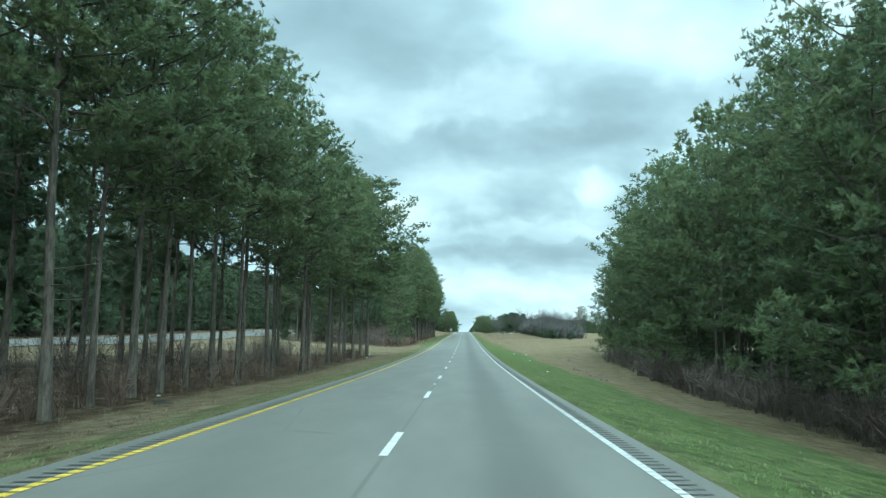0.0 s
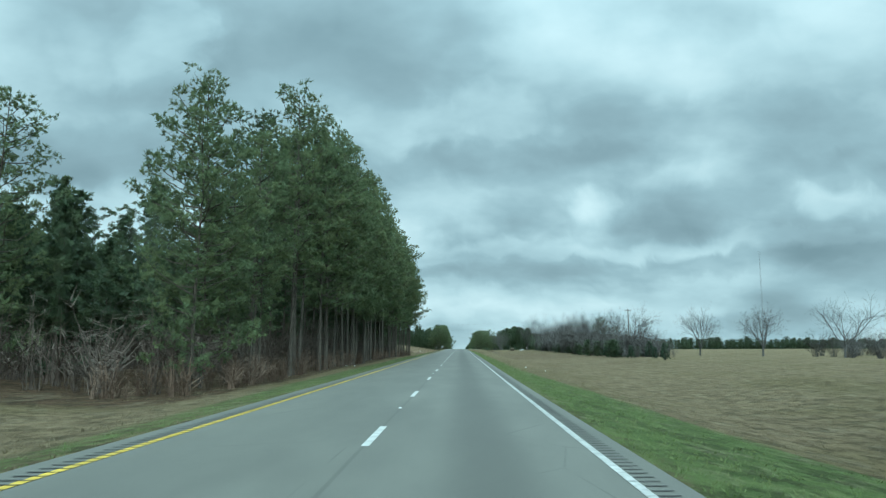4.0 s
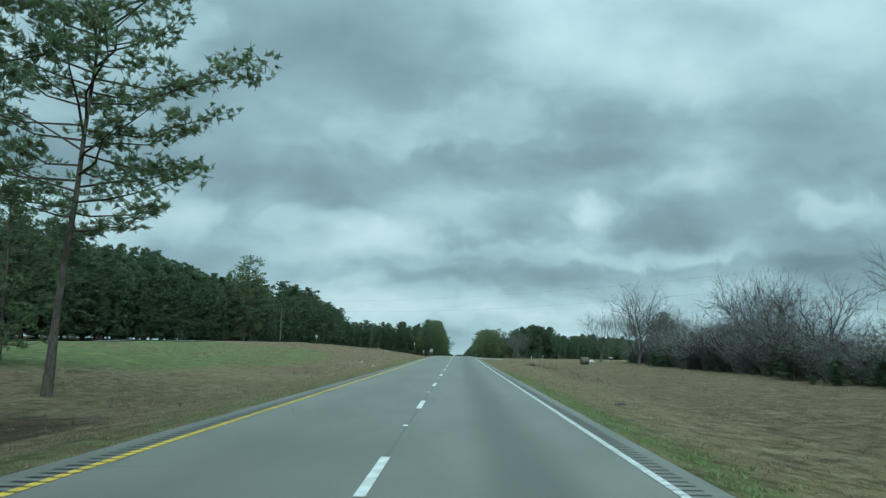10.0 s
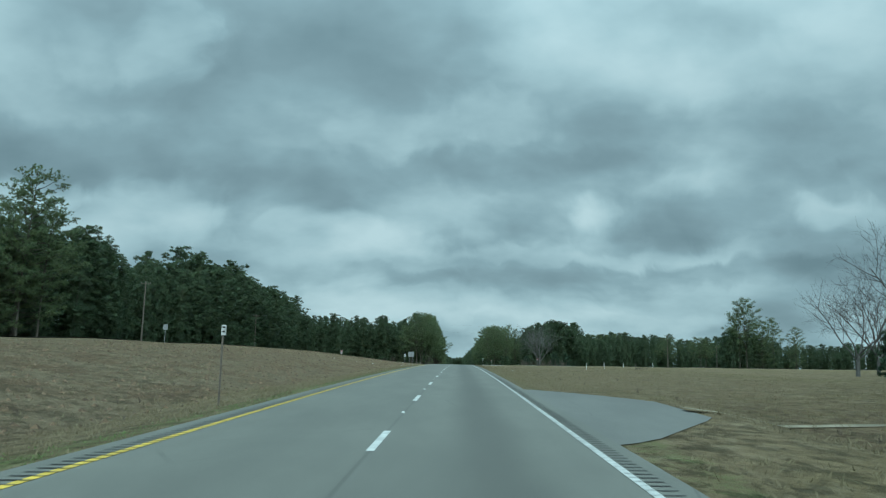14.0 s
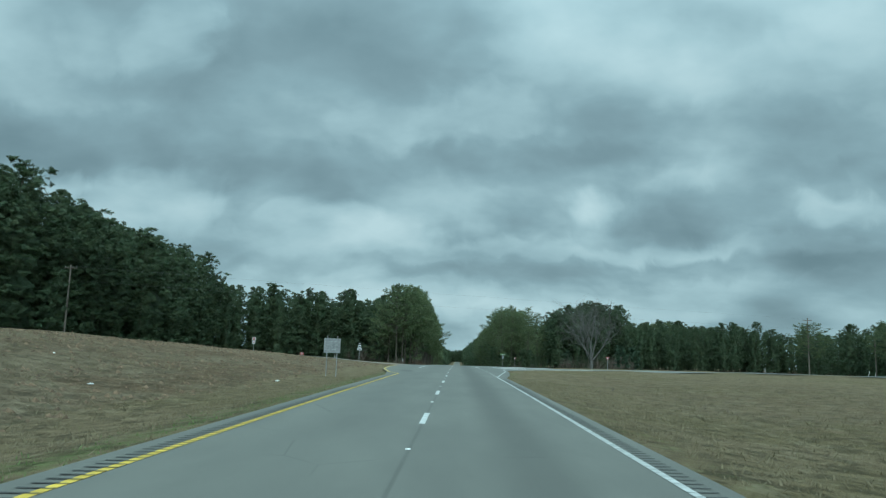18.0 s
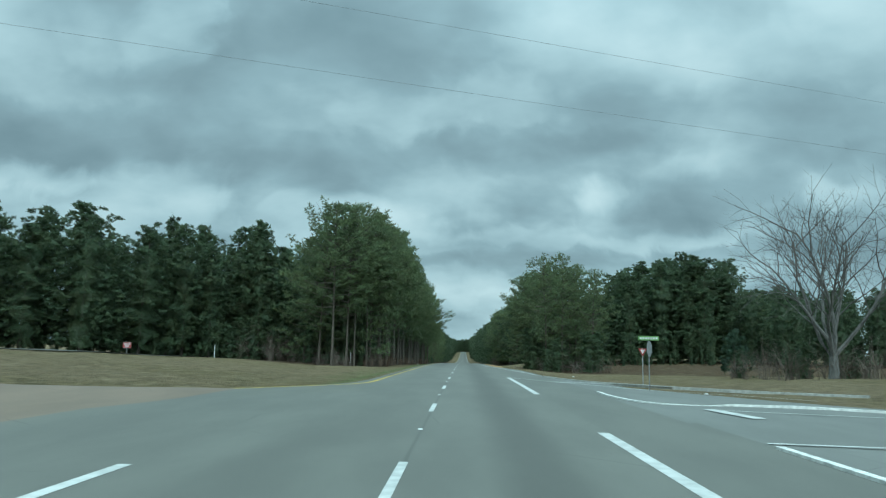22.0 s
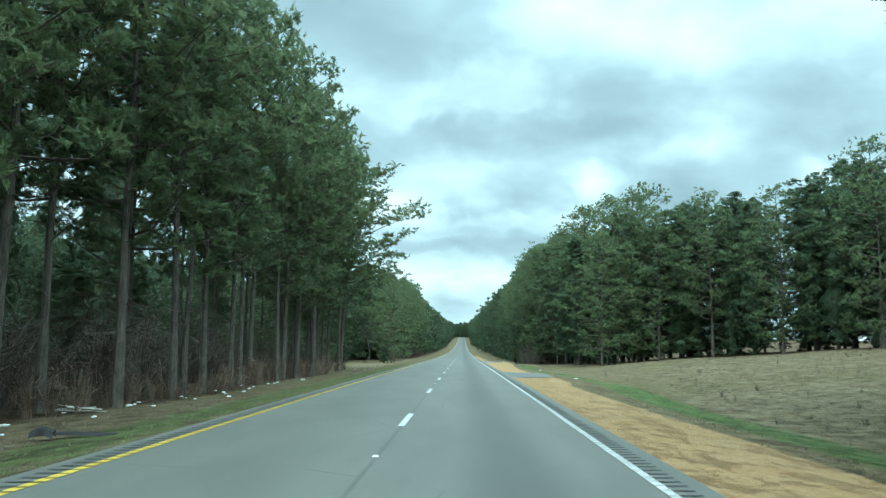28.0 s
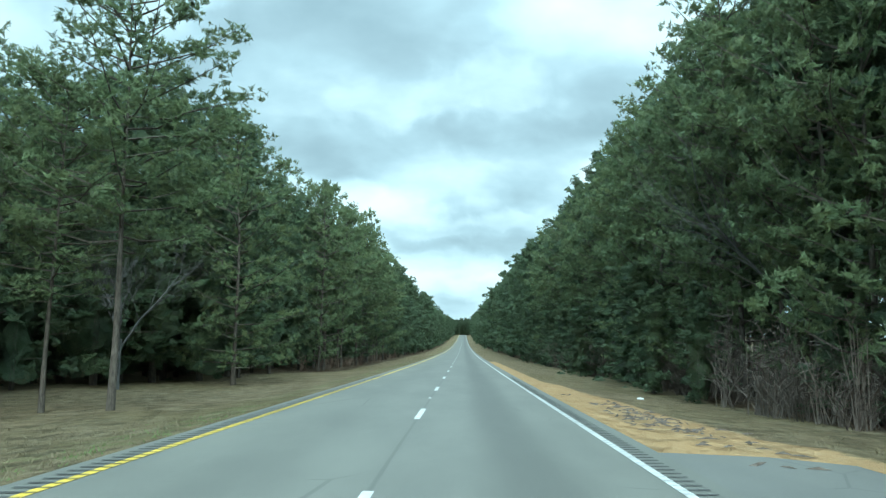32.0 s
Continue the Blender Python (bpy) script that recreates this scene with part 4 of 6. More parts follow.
# single trees and small stands
plant(4, -24.8, 313, 13, 1.25, label="full dark pine behind the lone pine")
plant(3, -16.1, 302.5, 20.5, 1.3, 0.4, "lone leaning pine with a long bare trunk in dead grass", 0.035)
for x, y, h, k in ((-10.6, 279.5, 18, 3), (-10.9, 282.0, 19, 2), (-12.6, 284.0, 18.5, 3)):
    plant(k, x, y, h, 0.9, label="slim leaning pine at the end of the stand", lean=0.03)
for x, y, h, k in ((14.5, 714, 19, 1), (17.5, 717, 20, 4), (20.5, 721, 18.5, 4), (16.5, 722, 19, 4), (22.5, 716, 17, 1), (19, 727, 19, 4), (14.5, 755, 20, 3), (16, 759, 21, 3), (18.5, 756, 22, 0), (21.5, 760, 22, 2), (24.5, 757, 21, 1), (27, 761, 22, 0), (18, 763, 20, 3), (30, 758, 20, 1)):
    plant(k, x, y, h, 1.05, label="full dark green pine standing in a small clump")
for x, y, h, k in ((16.5, 752, 19, 3), (19, 754, 21, 0), (21, 752, 20, 3), (17.5, 761.5, 21, 0), (23, 754, 20, 0), (15.4, 752.5, 17, 0), (16.2, 891, 21, 1), (17.6, 881, 21, 4), (19.6, 874, 22, 1), (20.3, 866, 24, 4), (22.3, 858.5, 24, 4), (24, 852, 23, 4), (21, 873, 25, 1), (24, 865, 25, 4), (18.5, 882, 24, 4), (26.5, 858, 25, 1)):
    plant(k, x, y, h, 1.05, label="full dark green pine standing in a small clump")
for x, y, h, k in ((-10.9, 884.6, 16.2, 3), (-13.3, 884.6, 11.5, 3), (-27, 871, 19.5, 4), (-30, 880, 20.5, 4), (-24, 884, 18.5, 4), (-9.8, 868, 12.5, 4), (-31, 890, 20.5, 4), (-20, 905, 18, 4), (-17.5, 918, 20.5, 4), (-18.5, 936, 21.5, 4), (-26, 862, 16, 4), (-22, 895, 17, 1), (-13, 905, 17, 4), (-27, 900, 18, 4)):
    plant(k, x, y, h, 1.1, label="spreading pine in the grassy median")
for x, y, h, k in ((-14.5, 829, 17, 4), (-17, 833, 17, 1), (-13, 820, 19, 1), (-16.5, 823, 20, 0), (-20, 830, 17, 4), (-23, 826, 18, 4)):
    plant(k, x, y, h, 1.1, label="full pine at the end of the stand")
for x, y, h, k in ((18.6, 768.5, 22, 3), (22, 770, 22, 0), (24.5, 768, 22, 2), (19.2, 848.5, 17.5, 4)):
    plant(k, x, y, h, 1.15, label="wide-crowned pine standing in a small clump")
for k in range(7):
    plant((4, 1)[k % 2], 30.2 + 2.4 * k, 132.5 - 0.8 * (k % 3), 20 + 0.5 * (k % 4), 1.05, label="tall dense pine at the wood's corner")
for x, y, h in ((24.8, 122.6, 12.5), (27.4, 126.5, 15.5), (28.6, 129.8, 18.5), (31.5, 128.5, 19.5)):
    plant(4, x, y, h, 1.2, y, "dense dark green pine with low limbs at the wood's corner")
plant(3, -15.6, 682.0, 20.5, 1.2, 2.0, "wide-crowned pine at the start of the stand", 0.03)
plant(0, -14.2, 684.6, 19, 1.1, 1.0, "slim pine at the start of the stand", 0.02)
plant(1, -18, 686, 18, 1.2, 1.0, "full pine at the start of the stand", 0.02)
plant(3, -10.6, 824.3, 21, 1.3, 0.0, "wide-crowned pine at the end of the stand")
plant(0, -10.5, 822.5, 21, 1.1, 0.5, "wide-crowned pine at the end of the stand")
for x, y, h, k in ((-13, 150.5, 18, 1), (-12, 146, 15, 4), (-24, 148, 16, 4), (-28, 152, 15, 4), (-33, 146, 18, 3), (-31, 143, 19, 3)):
    plant(k, x, y, h, 1.0, label="full pine at the start of the stand")
for k in range(15):
    plant((4, 1, 4)[k % 3], 26 + 4.6 * k, max(847 - 4.6 * k * 1.8, 806) + U0(-1.5, 1.5), U0(16.5, 20.5), 1.15, label="tall dense pine at the wood's edge, dark green")
for x, y, h, k in ((-10.2, 87.3, 21, 3), (-12.4, 84, 20.5, 3), (-14.5, 88, 19, 1)):
    plant(k, x, y, h, 1.2, label="wide-crowned pine at the end of the stand", lean=0.03)
for x, y, h, k in ((-12.2, 693, 20, 4), (-15.8, 692, 19, 4), (-18.5, 692, 18, 4), (-14, 696, 21, 1), (-21, 691, 17, 4)):
    plant(k, x, y, h, 1.05, label="full dark green pine at the start of the stand")
for x, y, h, k in ((-58.5, 477, 24, 1), (-60.5, 479.5, 21.5, 4), (-57.5, 480.5, 19, 1), (-60, 474, 18, 4)):
    plant(k, x, y, h, 1.2, label="tall full pine over the forest edge")
for k, (x, y, h) in enumerate(((-20.5, 845, 12.5), (-24, 848, 14), (-21.5, 840, 13), (-27.5, 853, 15), (-18, 836, 10.5))):
    plant((4, 1, 4)[k % 3], x, y, h, 1.35, 0.9 * k, "dense dark tree with low limbs in the median")
for k in range(9):
    plant((4, 7, 1)[k % 3], -17.2 - 2.6 * (k % 3), 262 + 2.6 * k, 19.5 + 0.6 * (k % 4), 1.05, 1.3 * k, "dense pine inside the stand")
plant(3, 100.5, 638, 24, 0.95, label="tall full pine behind the field")
for x, y, h, k in ((99, 640.5, 21, 1), (107, 641, 17, 4), (113, 646, 18.5, 1), (119, 642, 15, 4), (104, 646, 16, 4)):
    plant(k, x, y, h, 1.15, label="full pine behind the field")
for x, y, h in ((77.6, 615.6, 9.5), (79.6, 617.2, 9.2), (74, 640, 10.5)):
    plant(3, x, y, h, 1.7, label="small round-topped tree on a bare pale trunk")



def scatter(y0, y1, x0, x1, spacing, heights, meshes, clear=None):
    """Places of a wood on a jittered grid. clear(x, y) keeps trees away."""
    out = []
    y = y0
    while y < y1:
        x = x0
        while x < x1:
            px, py = x + random.uniform(-0.42, 0.42) * spacing, y + random.uniform(-0.42, 0.42) * spacing
            if clear is None or not clear(px, py):
                roll = 0.5 + 0.27 * math.sin(px / 7.3 + 1.3 * math.sin(py / 9.1)) + 0.23 * math.sin(py / 6.1 + px / 5.0)
                h = (heights[0] + (heights[1] - heights[0]) * (0.55 * roll + 0.45 * random.random()) + random.choice((-1.5, 0, 0, 1.2))) / 20.0
                out.append((random.randrange(len(meshes)), px, py, gz(px, py) - 0.2, h * random.uniform(0.95, 1.4), h, random.uniform(0, 6.28)))
            x += spacing
        y += spacing
    return out


def woods(name, label, places, kinds):
    """A wood whose trees nobody counts: one mesh of stems, one of crowns."""
    w = thing(name, label, "woods")
    w["kind"] = "stuff"
    stems = part("stems", join_copies([k[0] for k in kinds], places), PINE_BARK, w)
    crowns = part("crowns", join_copies([k[1] for k in kinds], places), SHADED_LEAF, w, smooth=True)
    for o in (stems, crowns):
        o["kind"] = "stuff"
    return w


def back_row(y0, y1, step, x, jitter, heights, kinds):
    """Places of a rank of pines behind the front one."""
    out = []
    for y in np.arange(y0, y1, step):
        px, py, h = x + random.uniform(-jitter, jitter), y + random.uniform(-0.4, 0.4) * step, random.uniform(*heights) / 20.0
        out.append((random.choice(kinds), px, py, gz(px, py) - 0.15, h * random.uniform(0.85, 1.12), h, random.uniform(0, 6.28)))
    return out


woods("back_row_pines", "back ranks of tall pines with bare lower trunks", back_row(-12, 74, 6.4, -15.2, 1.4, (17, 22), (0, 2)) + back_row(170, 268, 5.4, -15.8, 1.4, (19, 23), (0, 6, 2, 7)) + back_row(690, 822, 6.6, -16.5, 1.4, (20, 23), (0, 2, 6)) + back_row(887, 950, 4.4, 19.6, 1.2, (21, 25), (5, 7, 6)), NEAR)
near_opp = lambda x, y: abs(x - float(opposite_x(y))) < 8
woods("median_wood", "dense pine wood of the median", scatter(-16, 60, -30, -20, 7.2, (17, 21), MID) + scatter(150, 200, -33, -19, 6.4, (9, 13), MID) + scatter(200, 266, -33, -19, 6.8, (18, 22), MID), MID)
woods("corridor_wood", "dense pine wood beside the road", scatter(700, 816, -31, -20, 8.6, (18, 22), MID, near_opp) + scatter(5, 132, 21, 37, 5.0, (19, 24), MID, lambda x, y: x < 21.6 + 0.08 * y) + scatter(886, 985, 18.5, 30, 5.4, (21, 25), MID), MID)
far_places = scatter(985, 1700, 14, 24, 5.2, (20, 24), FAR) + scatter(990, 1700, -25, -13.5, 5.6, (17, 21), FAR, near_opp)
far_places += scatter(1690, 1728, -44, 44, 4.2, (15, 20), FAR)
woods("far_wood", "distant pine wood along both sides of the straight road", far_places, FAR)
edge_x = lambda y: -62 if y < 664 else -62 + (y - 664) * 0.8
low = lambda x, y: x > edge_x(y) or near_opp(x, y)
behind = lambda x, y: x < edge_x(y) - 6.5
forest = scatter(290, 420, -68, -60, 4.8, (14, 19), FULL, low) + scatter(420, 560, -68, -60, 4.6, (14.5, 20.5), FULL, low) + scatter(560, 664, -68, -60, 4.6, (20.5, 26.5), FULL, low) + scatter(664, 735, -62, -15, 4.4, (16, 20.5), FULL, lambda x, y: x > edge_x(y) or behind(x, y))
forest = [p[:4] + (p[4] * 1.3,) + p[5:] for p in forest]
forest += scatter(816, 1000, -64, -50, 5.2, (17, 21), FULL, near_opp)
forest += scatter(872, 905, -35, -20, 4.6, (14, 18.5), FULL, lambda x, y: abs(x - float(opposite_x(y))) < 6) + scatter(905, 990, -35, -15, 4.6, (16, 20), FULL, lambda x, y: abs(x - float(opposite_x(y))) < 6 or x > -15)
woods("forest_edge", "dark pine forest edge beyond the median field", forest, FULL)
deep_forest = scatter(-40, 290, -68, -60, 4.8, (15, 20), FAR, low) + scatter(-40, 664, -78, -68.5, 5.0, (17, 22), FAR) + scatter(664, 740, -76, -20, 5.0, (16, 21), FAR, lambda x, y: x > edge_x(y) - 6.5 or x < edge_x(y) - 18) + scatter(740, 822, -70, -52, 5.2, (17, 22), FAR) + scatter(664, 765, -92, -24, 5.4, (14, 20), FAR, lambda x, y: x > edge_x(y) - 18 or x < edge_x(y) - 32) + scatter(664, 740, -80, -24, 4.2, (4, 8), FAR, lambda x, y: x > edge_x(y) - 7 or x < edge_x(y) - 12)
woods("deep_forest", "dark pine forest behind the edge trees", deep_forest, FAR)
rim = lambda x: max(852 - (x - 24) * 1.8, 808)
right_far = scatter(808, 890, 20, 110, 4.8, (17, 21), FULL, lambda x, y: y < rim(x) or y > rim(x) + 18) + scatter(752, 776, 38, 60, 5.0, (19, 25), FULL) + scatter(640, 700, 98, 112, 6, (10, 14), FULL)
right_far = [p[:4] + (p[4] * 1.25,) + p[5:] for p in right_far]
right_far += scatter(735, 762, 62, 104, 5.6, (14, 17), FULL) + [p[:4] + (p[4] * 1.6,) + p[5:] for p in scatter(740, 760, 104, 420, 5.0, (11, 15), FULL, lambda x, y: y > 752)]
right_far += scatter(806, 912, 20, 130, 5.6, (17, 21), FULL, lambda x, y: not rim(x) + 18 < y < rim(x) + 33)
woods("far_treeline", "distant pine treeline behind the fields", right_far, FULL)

# ---------------------------------------------------------------- brush and bare trees
def brush(seed, height, stems, twigs, spread, width):
    """A leafless bush: bent stems from one root, each with side twigs."""
    rng = np.random.default_rng(seed)
    out = []
    for k in range(stems):
        a, lean = rng.uniform(0, 6.28), rng.uniform(0.05, 1.0) * spread
        h = height * rng.uniform(0.6, 1.05) * (1.05 - 0.4 * (lean / spread) ** 2)
        root = np.array([rng.normal(0, 0.12), rng.normal(0, 0.12), 0]) * height * 0.4
        mid = root + np.array([math.cos(a) * lean * 0.35, math.sin(a) * lean * 0.35, h * 0.55])
        tip = root + np.array([math.cos(a) * lean, math.sin(a) * lean, h])
        out += [ribbon(root, mid, width * 1.6), ribbon(mid - (mid - root) * 0.25, tip, width * 1.2)]
        for j in range(twigs):
            f = rng.uniform(0.2, 1.0)
            p = root + (mid - root) * min(1, f / 0.55) if f < 0.55 else mid + (tip - mid) * (f - 0.55) / 0.45
            d = np.array([rng.normal(0, 1), rng.normal(0, 1), abs(rng.normal(0.3, 0.6))])
            out.append(ribbon(p, p + d / np.linalg.norm(d) * height * rng.uniform(0.1, 0.26), width))
    return merge(out)


LOW_BRUSH = [brush(200 + i, 1.0, 12, 4, 0.6, 0.010) for i in range(4)]
MID_BRUSH = [brush(240 + i, 1.0, 14, 5, 0.55, 0.0045) for i in range(4)]
HIGH_BRUSH = [brush(220 + i, 1.0, 26, 12, 0.72, 0.0035) for i in range(4)]


def thicket(name, label, meshes, places, mat):
    ob = new(name, mesh_of(name, *join_copies(meshes, places), mat))
    return tagged(ob, label, "brush", kind="stuff")


def spread_out(count, y0, y1, x_of, sizes, kinds=4):
    out = []
    for k in range(count):
        y = random.uniform(y0, y1)
        x = x_of(y)
        s = random.uniform(*sizes)
        out.append((random.randrange(kinds), x, y, gz(x, y) - 0.05, s * random.uniform(0.9, 1.5), s, random.uniform(0, 6.28)))
    return out


U = random.uniform
edge = spread_out(190, -15, 89, lambda y: -9.8 - abs(random.gauss(0, 2.2)), (0.6, 1.7))
edge += spread_out(360, 140, 287, lambda y: -10.0 - abs(random.gauss(0, 2.0)), (0.7, 2.0))
edge += spread_out(320, 690, 826, lambda y: -10.2 - abs(random.gauss(0, 2.2)), (0.7, 2.1))
edge += spread_out(90, 930, 1010, lambda y: -12 - abs(random.gauss(0, 2)), (0.7, 1.8))
thicket("undergrowth", "reddish brown undergrowth along the foot of the pines", LOW_BRUSH, edge, RED_BRUSH)
dark = spread_out(290, -15, 89, lambda y: U(-30, -12.5), (1.0, 3.4)) + spread_out(760, 142, 287, lambda y: U(-32, -12.5), (1.8, 5.0)) + spread_out(800, 691, 824, lambda y: U(-31, -12.5), (1.8, 5.2))
dark += spread_out(480, 2, 117, lambda y: 14.6 + 0.07 * y + abs(random.gauss(0, 2.6)), (1.4, 3.4)) + spread_out(300, 880, 985, lambda y: 12.4 + abs(random.gauss(0, 3.5)), (1.6, 4.2)) + spread_out(230, 748, 773, lambda y: 16.5 + abs(random.gauss(0, 7)), (1.2, 3.0))
dark += spread_out(50, 820, 833, lambda y: U(-22, -11.5), (1.2, 3.2))
dark += spread_out(22, 680, 685, lambda y: U(-18, -13.4), (1.0, 2.4))
dark += spread_out(60, 644, 657, lambda y: U(24, 40), (1.6, 3.6))
dark += spread_out(160, 690, 703, lambda y: U(-22, -11), (1.2, 3.0)) + spread_out(70, 706, 730, lambda y: U(13, 25), (1.2, 3.0))
thicket("woodland_brush", "bare grey-brown brush under the pines", MID_BRUSH, dark, TWIG)

# young evergreens that fill the woods' foot
young = scatter(4, 127, 17, 36, 4.6, (4, 9), FULL, lambda x, y: x < 18.5 + 0.08 * y) + scatter(884, 985, 13.5, 26, 5.0, (4, 9), FULL) + scatter(708, 730, 13, 25, 4.4, (4, 8), FULL)
young += scatter(146, 285, -34, -22, 5.0, (4, 9), FULL) + scatter(692, 816, -33, -22, 5.0, (4, 9), FULL, near_opp)
young += scatter(752, 774, 19, 32, 3.8, (3, 7), FULL)
young = [p[:4] + (p[4] * 1.5,) + p[5:] for p in young]
young += scatter(741, 748, 100, 420, 3.5, (5, 9), FAR)
young += scatter(744, 752, 26, 102, 3.4, (3, 6), FAR)
young += [(k % 3, x, y, gz(x, y) - 0.2, max(0.3, h * 0.062), h / 20, 1.1 * k) for k, (x, y, h) in enumerate(((-13.2, 691, 6.5), (-15.4, 690.4, 8), (-17.6, 690, 7), (-12.6, 695, 6), (-20, 689.5, 6.5), (-14.4, 698, 7.5), (-16.8, 696, 8), (28.4, 653, 2.6), (30.6, 655, 3.4), (33.2, 654, 3.0), (35.8, 657, 2.6), (25.8, 657, 2.8), (38.5, 660, 2.4), (31.8, 659, 3.6)))]
young += scatter(664, 740, -62, -15, 3.4, (3, 8), FAR, lambda x, y: not edge_x(y) - 7 < x < edge_x(y))
young += scatter(806, 880, 22, 100, 3.8, (3, 7), FAR, lambda x, y: not rim(x) + 1 < y < rim(x) + 9)
young = [(p[0] % 3,) + p[1:] for p in young]
low_green = [(p[0] % 3,) + p[1:4] + (p[4] * 2.8,) + p[5:] for p in scatter(250, 410, 31, 39, 4.0, (1.5, 3.0), FAR)]
woods("understory", "low dark evergreen understory of the grey thicket", low_green, FAR)
woods("young_pines", "low young evergreens filling the foot of the woods", young, FAR)

# grey thicket along the right-hand field, y 235 to 425
hedge = []
for k in range(640):
    y = U(246, 412)
    x = 31.5 + random.gauss(0, 0.8) + U(0, 9)
    s = U(3.8, 7.2) * (0.88 + 0.2 * math.sin(y / 4.7) * math.sin(y / 11)) * float(np.interp(y, [246, 262, 330, 395, 412], [0.55, 0.9, 1.1, 1.0, 0.5]))
    hedge.append((random.randrange(4), x, y, gz(x, y) - 0.05, s * 1.1, s, U(0, 6.28)))
for k in range(150):
    y = U(120, 250)
    x = U(62, 80)
    s = U(2.5, 5.0)
    hedge.append((random.randrange(4), x, y, gz(x, y) - 0.05, s * 1.2, s, U(0, 6.28)))
thicket("thicket", "dense grey leafless thicket bordering the field", HIGH_BRUSH, hedge, GREY_TWIG)


def bare(seed, height, first=0.2, limbs=5, spread=0.7, girth=0.021, crook=0.10, thick=0.45):
    """A leafless broad tree: a short trunk, long bowed limbs, and a crown of boughs and fine twigs."""
    rng = np.random.default_rng(seed)
    wood, fine = [], []
    up = np.array([0, 0, 1.0])

    def grow(p, d, ln, r, level):
        if level == 4:
            fine.append(ribbon(p, p + d * ln, 0.010))
            return
        knots = (4, 7, 5, 3)[level]
        pts, way = [p], d
        for k in range(knots - 1):
            way = way + rng.normal(0, (0.05, crook, crook + 0.04, crook + 0.08)[level], 3) + up * (0.0, 0.085, 0.05, 0.01)[level]
            way /= np.linalg.norm(way)
            pts.append(pts[-1] + way * ln / (knots - 1))
        pts = np.array(pts)
        (wood if level < 2 else fine).append(tube(pts, np.linspace(r, r * (0.7, 0.3, 0.3, 0.4)[level], knots), (8, 6, 4, 3)[level]))
        n = (limbs, 9, 7, 5)[level]
        start = rng.uniform(0, 6.28)
        for k in range(n):
            f = rng.uniform(0.7, 1.0) if level == 0 else min(1.0, 0.25 + 0.75 * (k + rng.uniform(0.2, 1.0)) / n)
            q = f * (knots - 1)
            i = min(int(q), knots - 2)
            b = pts[i] + (pts[i + 1] - pts[i]) * (q - i)
            along = (pts[i + 1] - pts[i]) / np.linalg.norm(pts[i + 1] - pts[i])
            a = start + 2.4 * k + rng.normal(0, 0.3) if level else start + 6.28 * k / n + rng.normal(0, 0.25)
            u = np.cross(along, (0.31, 0.8, 0.2))
            u /= np.linalg.norm(u)
            v = np.cross(along, u)
            nd = along + (math.cos(a) * u + math.sin(a) * v) * spread * rng.uniform(0.7, 1.3) * (0.85 if level == 0 else 1.1)
            nd /= np.linalg.norm(nd)
            longer = height * 0.62 * rng.uniform(0.75, 1.1) if level == 0 else ln * rng.uniform(0.45, 0.72) * (1.15 - 0.45 * f)
            grow(b, nd, longer, r * (thick * rng.uniform(0.8, 1.1) if level == 0 else 0.34), level + 1)

    grow(np.zeros(3), up, height * first, height * girth, 0)
    (v, f), (v2, f2) = merge(wood), merge(fine)
    k = height / max(v[:, 2].max(), v2[:, 2].max())
    return (v * k, f), (v2 * k, f2)


BARE = [bare(300, 14, 0.22, 5, 0.85), bare(301, 12, 0.17, 6, 0.72), bare(302, 13, 0.3, 4, 0.55), bare(303, 10, 0.2, 6, 0.85), bare(314, 17, 0.13, 7, 0.66, 0.027, 0.16, 0.42)]
BARE_HEIGHT = (14, 12, 13, 10, 17)


def bare_tree(which, x, y, height, label, turn=0.0, mat=None):
    t = thing("bare_tree", label, "tree", (x, y, gz(x, y) - 0.1), turn, "leafless trees")
    (v, f), (v2, f2) = BARE[which]
    k = height / BARE_HEIGHT[which]
    part("trunk", (v * k, f), mat or GREY_BARK, t)
    part("crown", (v2 * k, f2), mat or GREY_BARK, t, "bare grey twigs")
    return t


bare_tree(0, 29.2, 420.7, 12.5, "leafless spreading pecan tree beside the field", 20)
bare_tree(1, 31.0, 397.0, 15.5, "large leafless tree with upswept limbs and a burled trunk", 70)
bare_tree(2, 41, 376, 14.5, "tall leafless tree rising out of the thicket", 10)
bare_tree(3, 38, 408, 11, "leafless tree behind the mailbox", 140)
bare_tree(1, 45, 415, 11, "leafless tree in a row behind the field", 200)
bare_tree(2, 52, 405, 11, "leafless tree in a row behind the field", 33)
bare_tree(0, 48, 425, 12, "leafless tree in a row behind the field", 90)
bare_tree(3, 60, 420, 10, "leafless tree in a row behind the field", 250)
bare_tree(3, 37, 345, 11, "slender leafless tree in the thicket", 250)
bare_tree(2, 38, 318, 11.5, "slender leafless tree in the thicket", 120)
bare_tree(0, 47, 300, 11, "leafless tree behind the thicket", 300)
bare_tree(1, 52, 268, 11.5, "leafless tree behind the thicket", 40)
bare_tree(0, 36, 264, 11.5, "leafless tree rising out of the thicket", 60)
bare_tree(3, 58, 250, 10.5, "leafless tree behind the field", 170)
bare_tree(0, 62, 228, 11, "leafless tree behind the field", 80)
for k, (x, y, h) in enumerate(((35, 306, 12), (39, 330, 12.5), (34.5, 352, 12), (43, 322, 13), (38, 364, 13), (36.5, 284, 10.5))):
    bare_tree((0, 2, 3, 1)[k % 4], x, y, h, "slender leafless tree in the thicket", 77 * k)
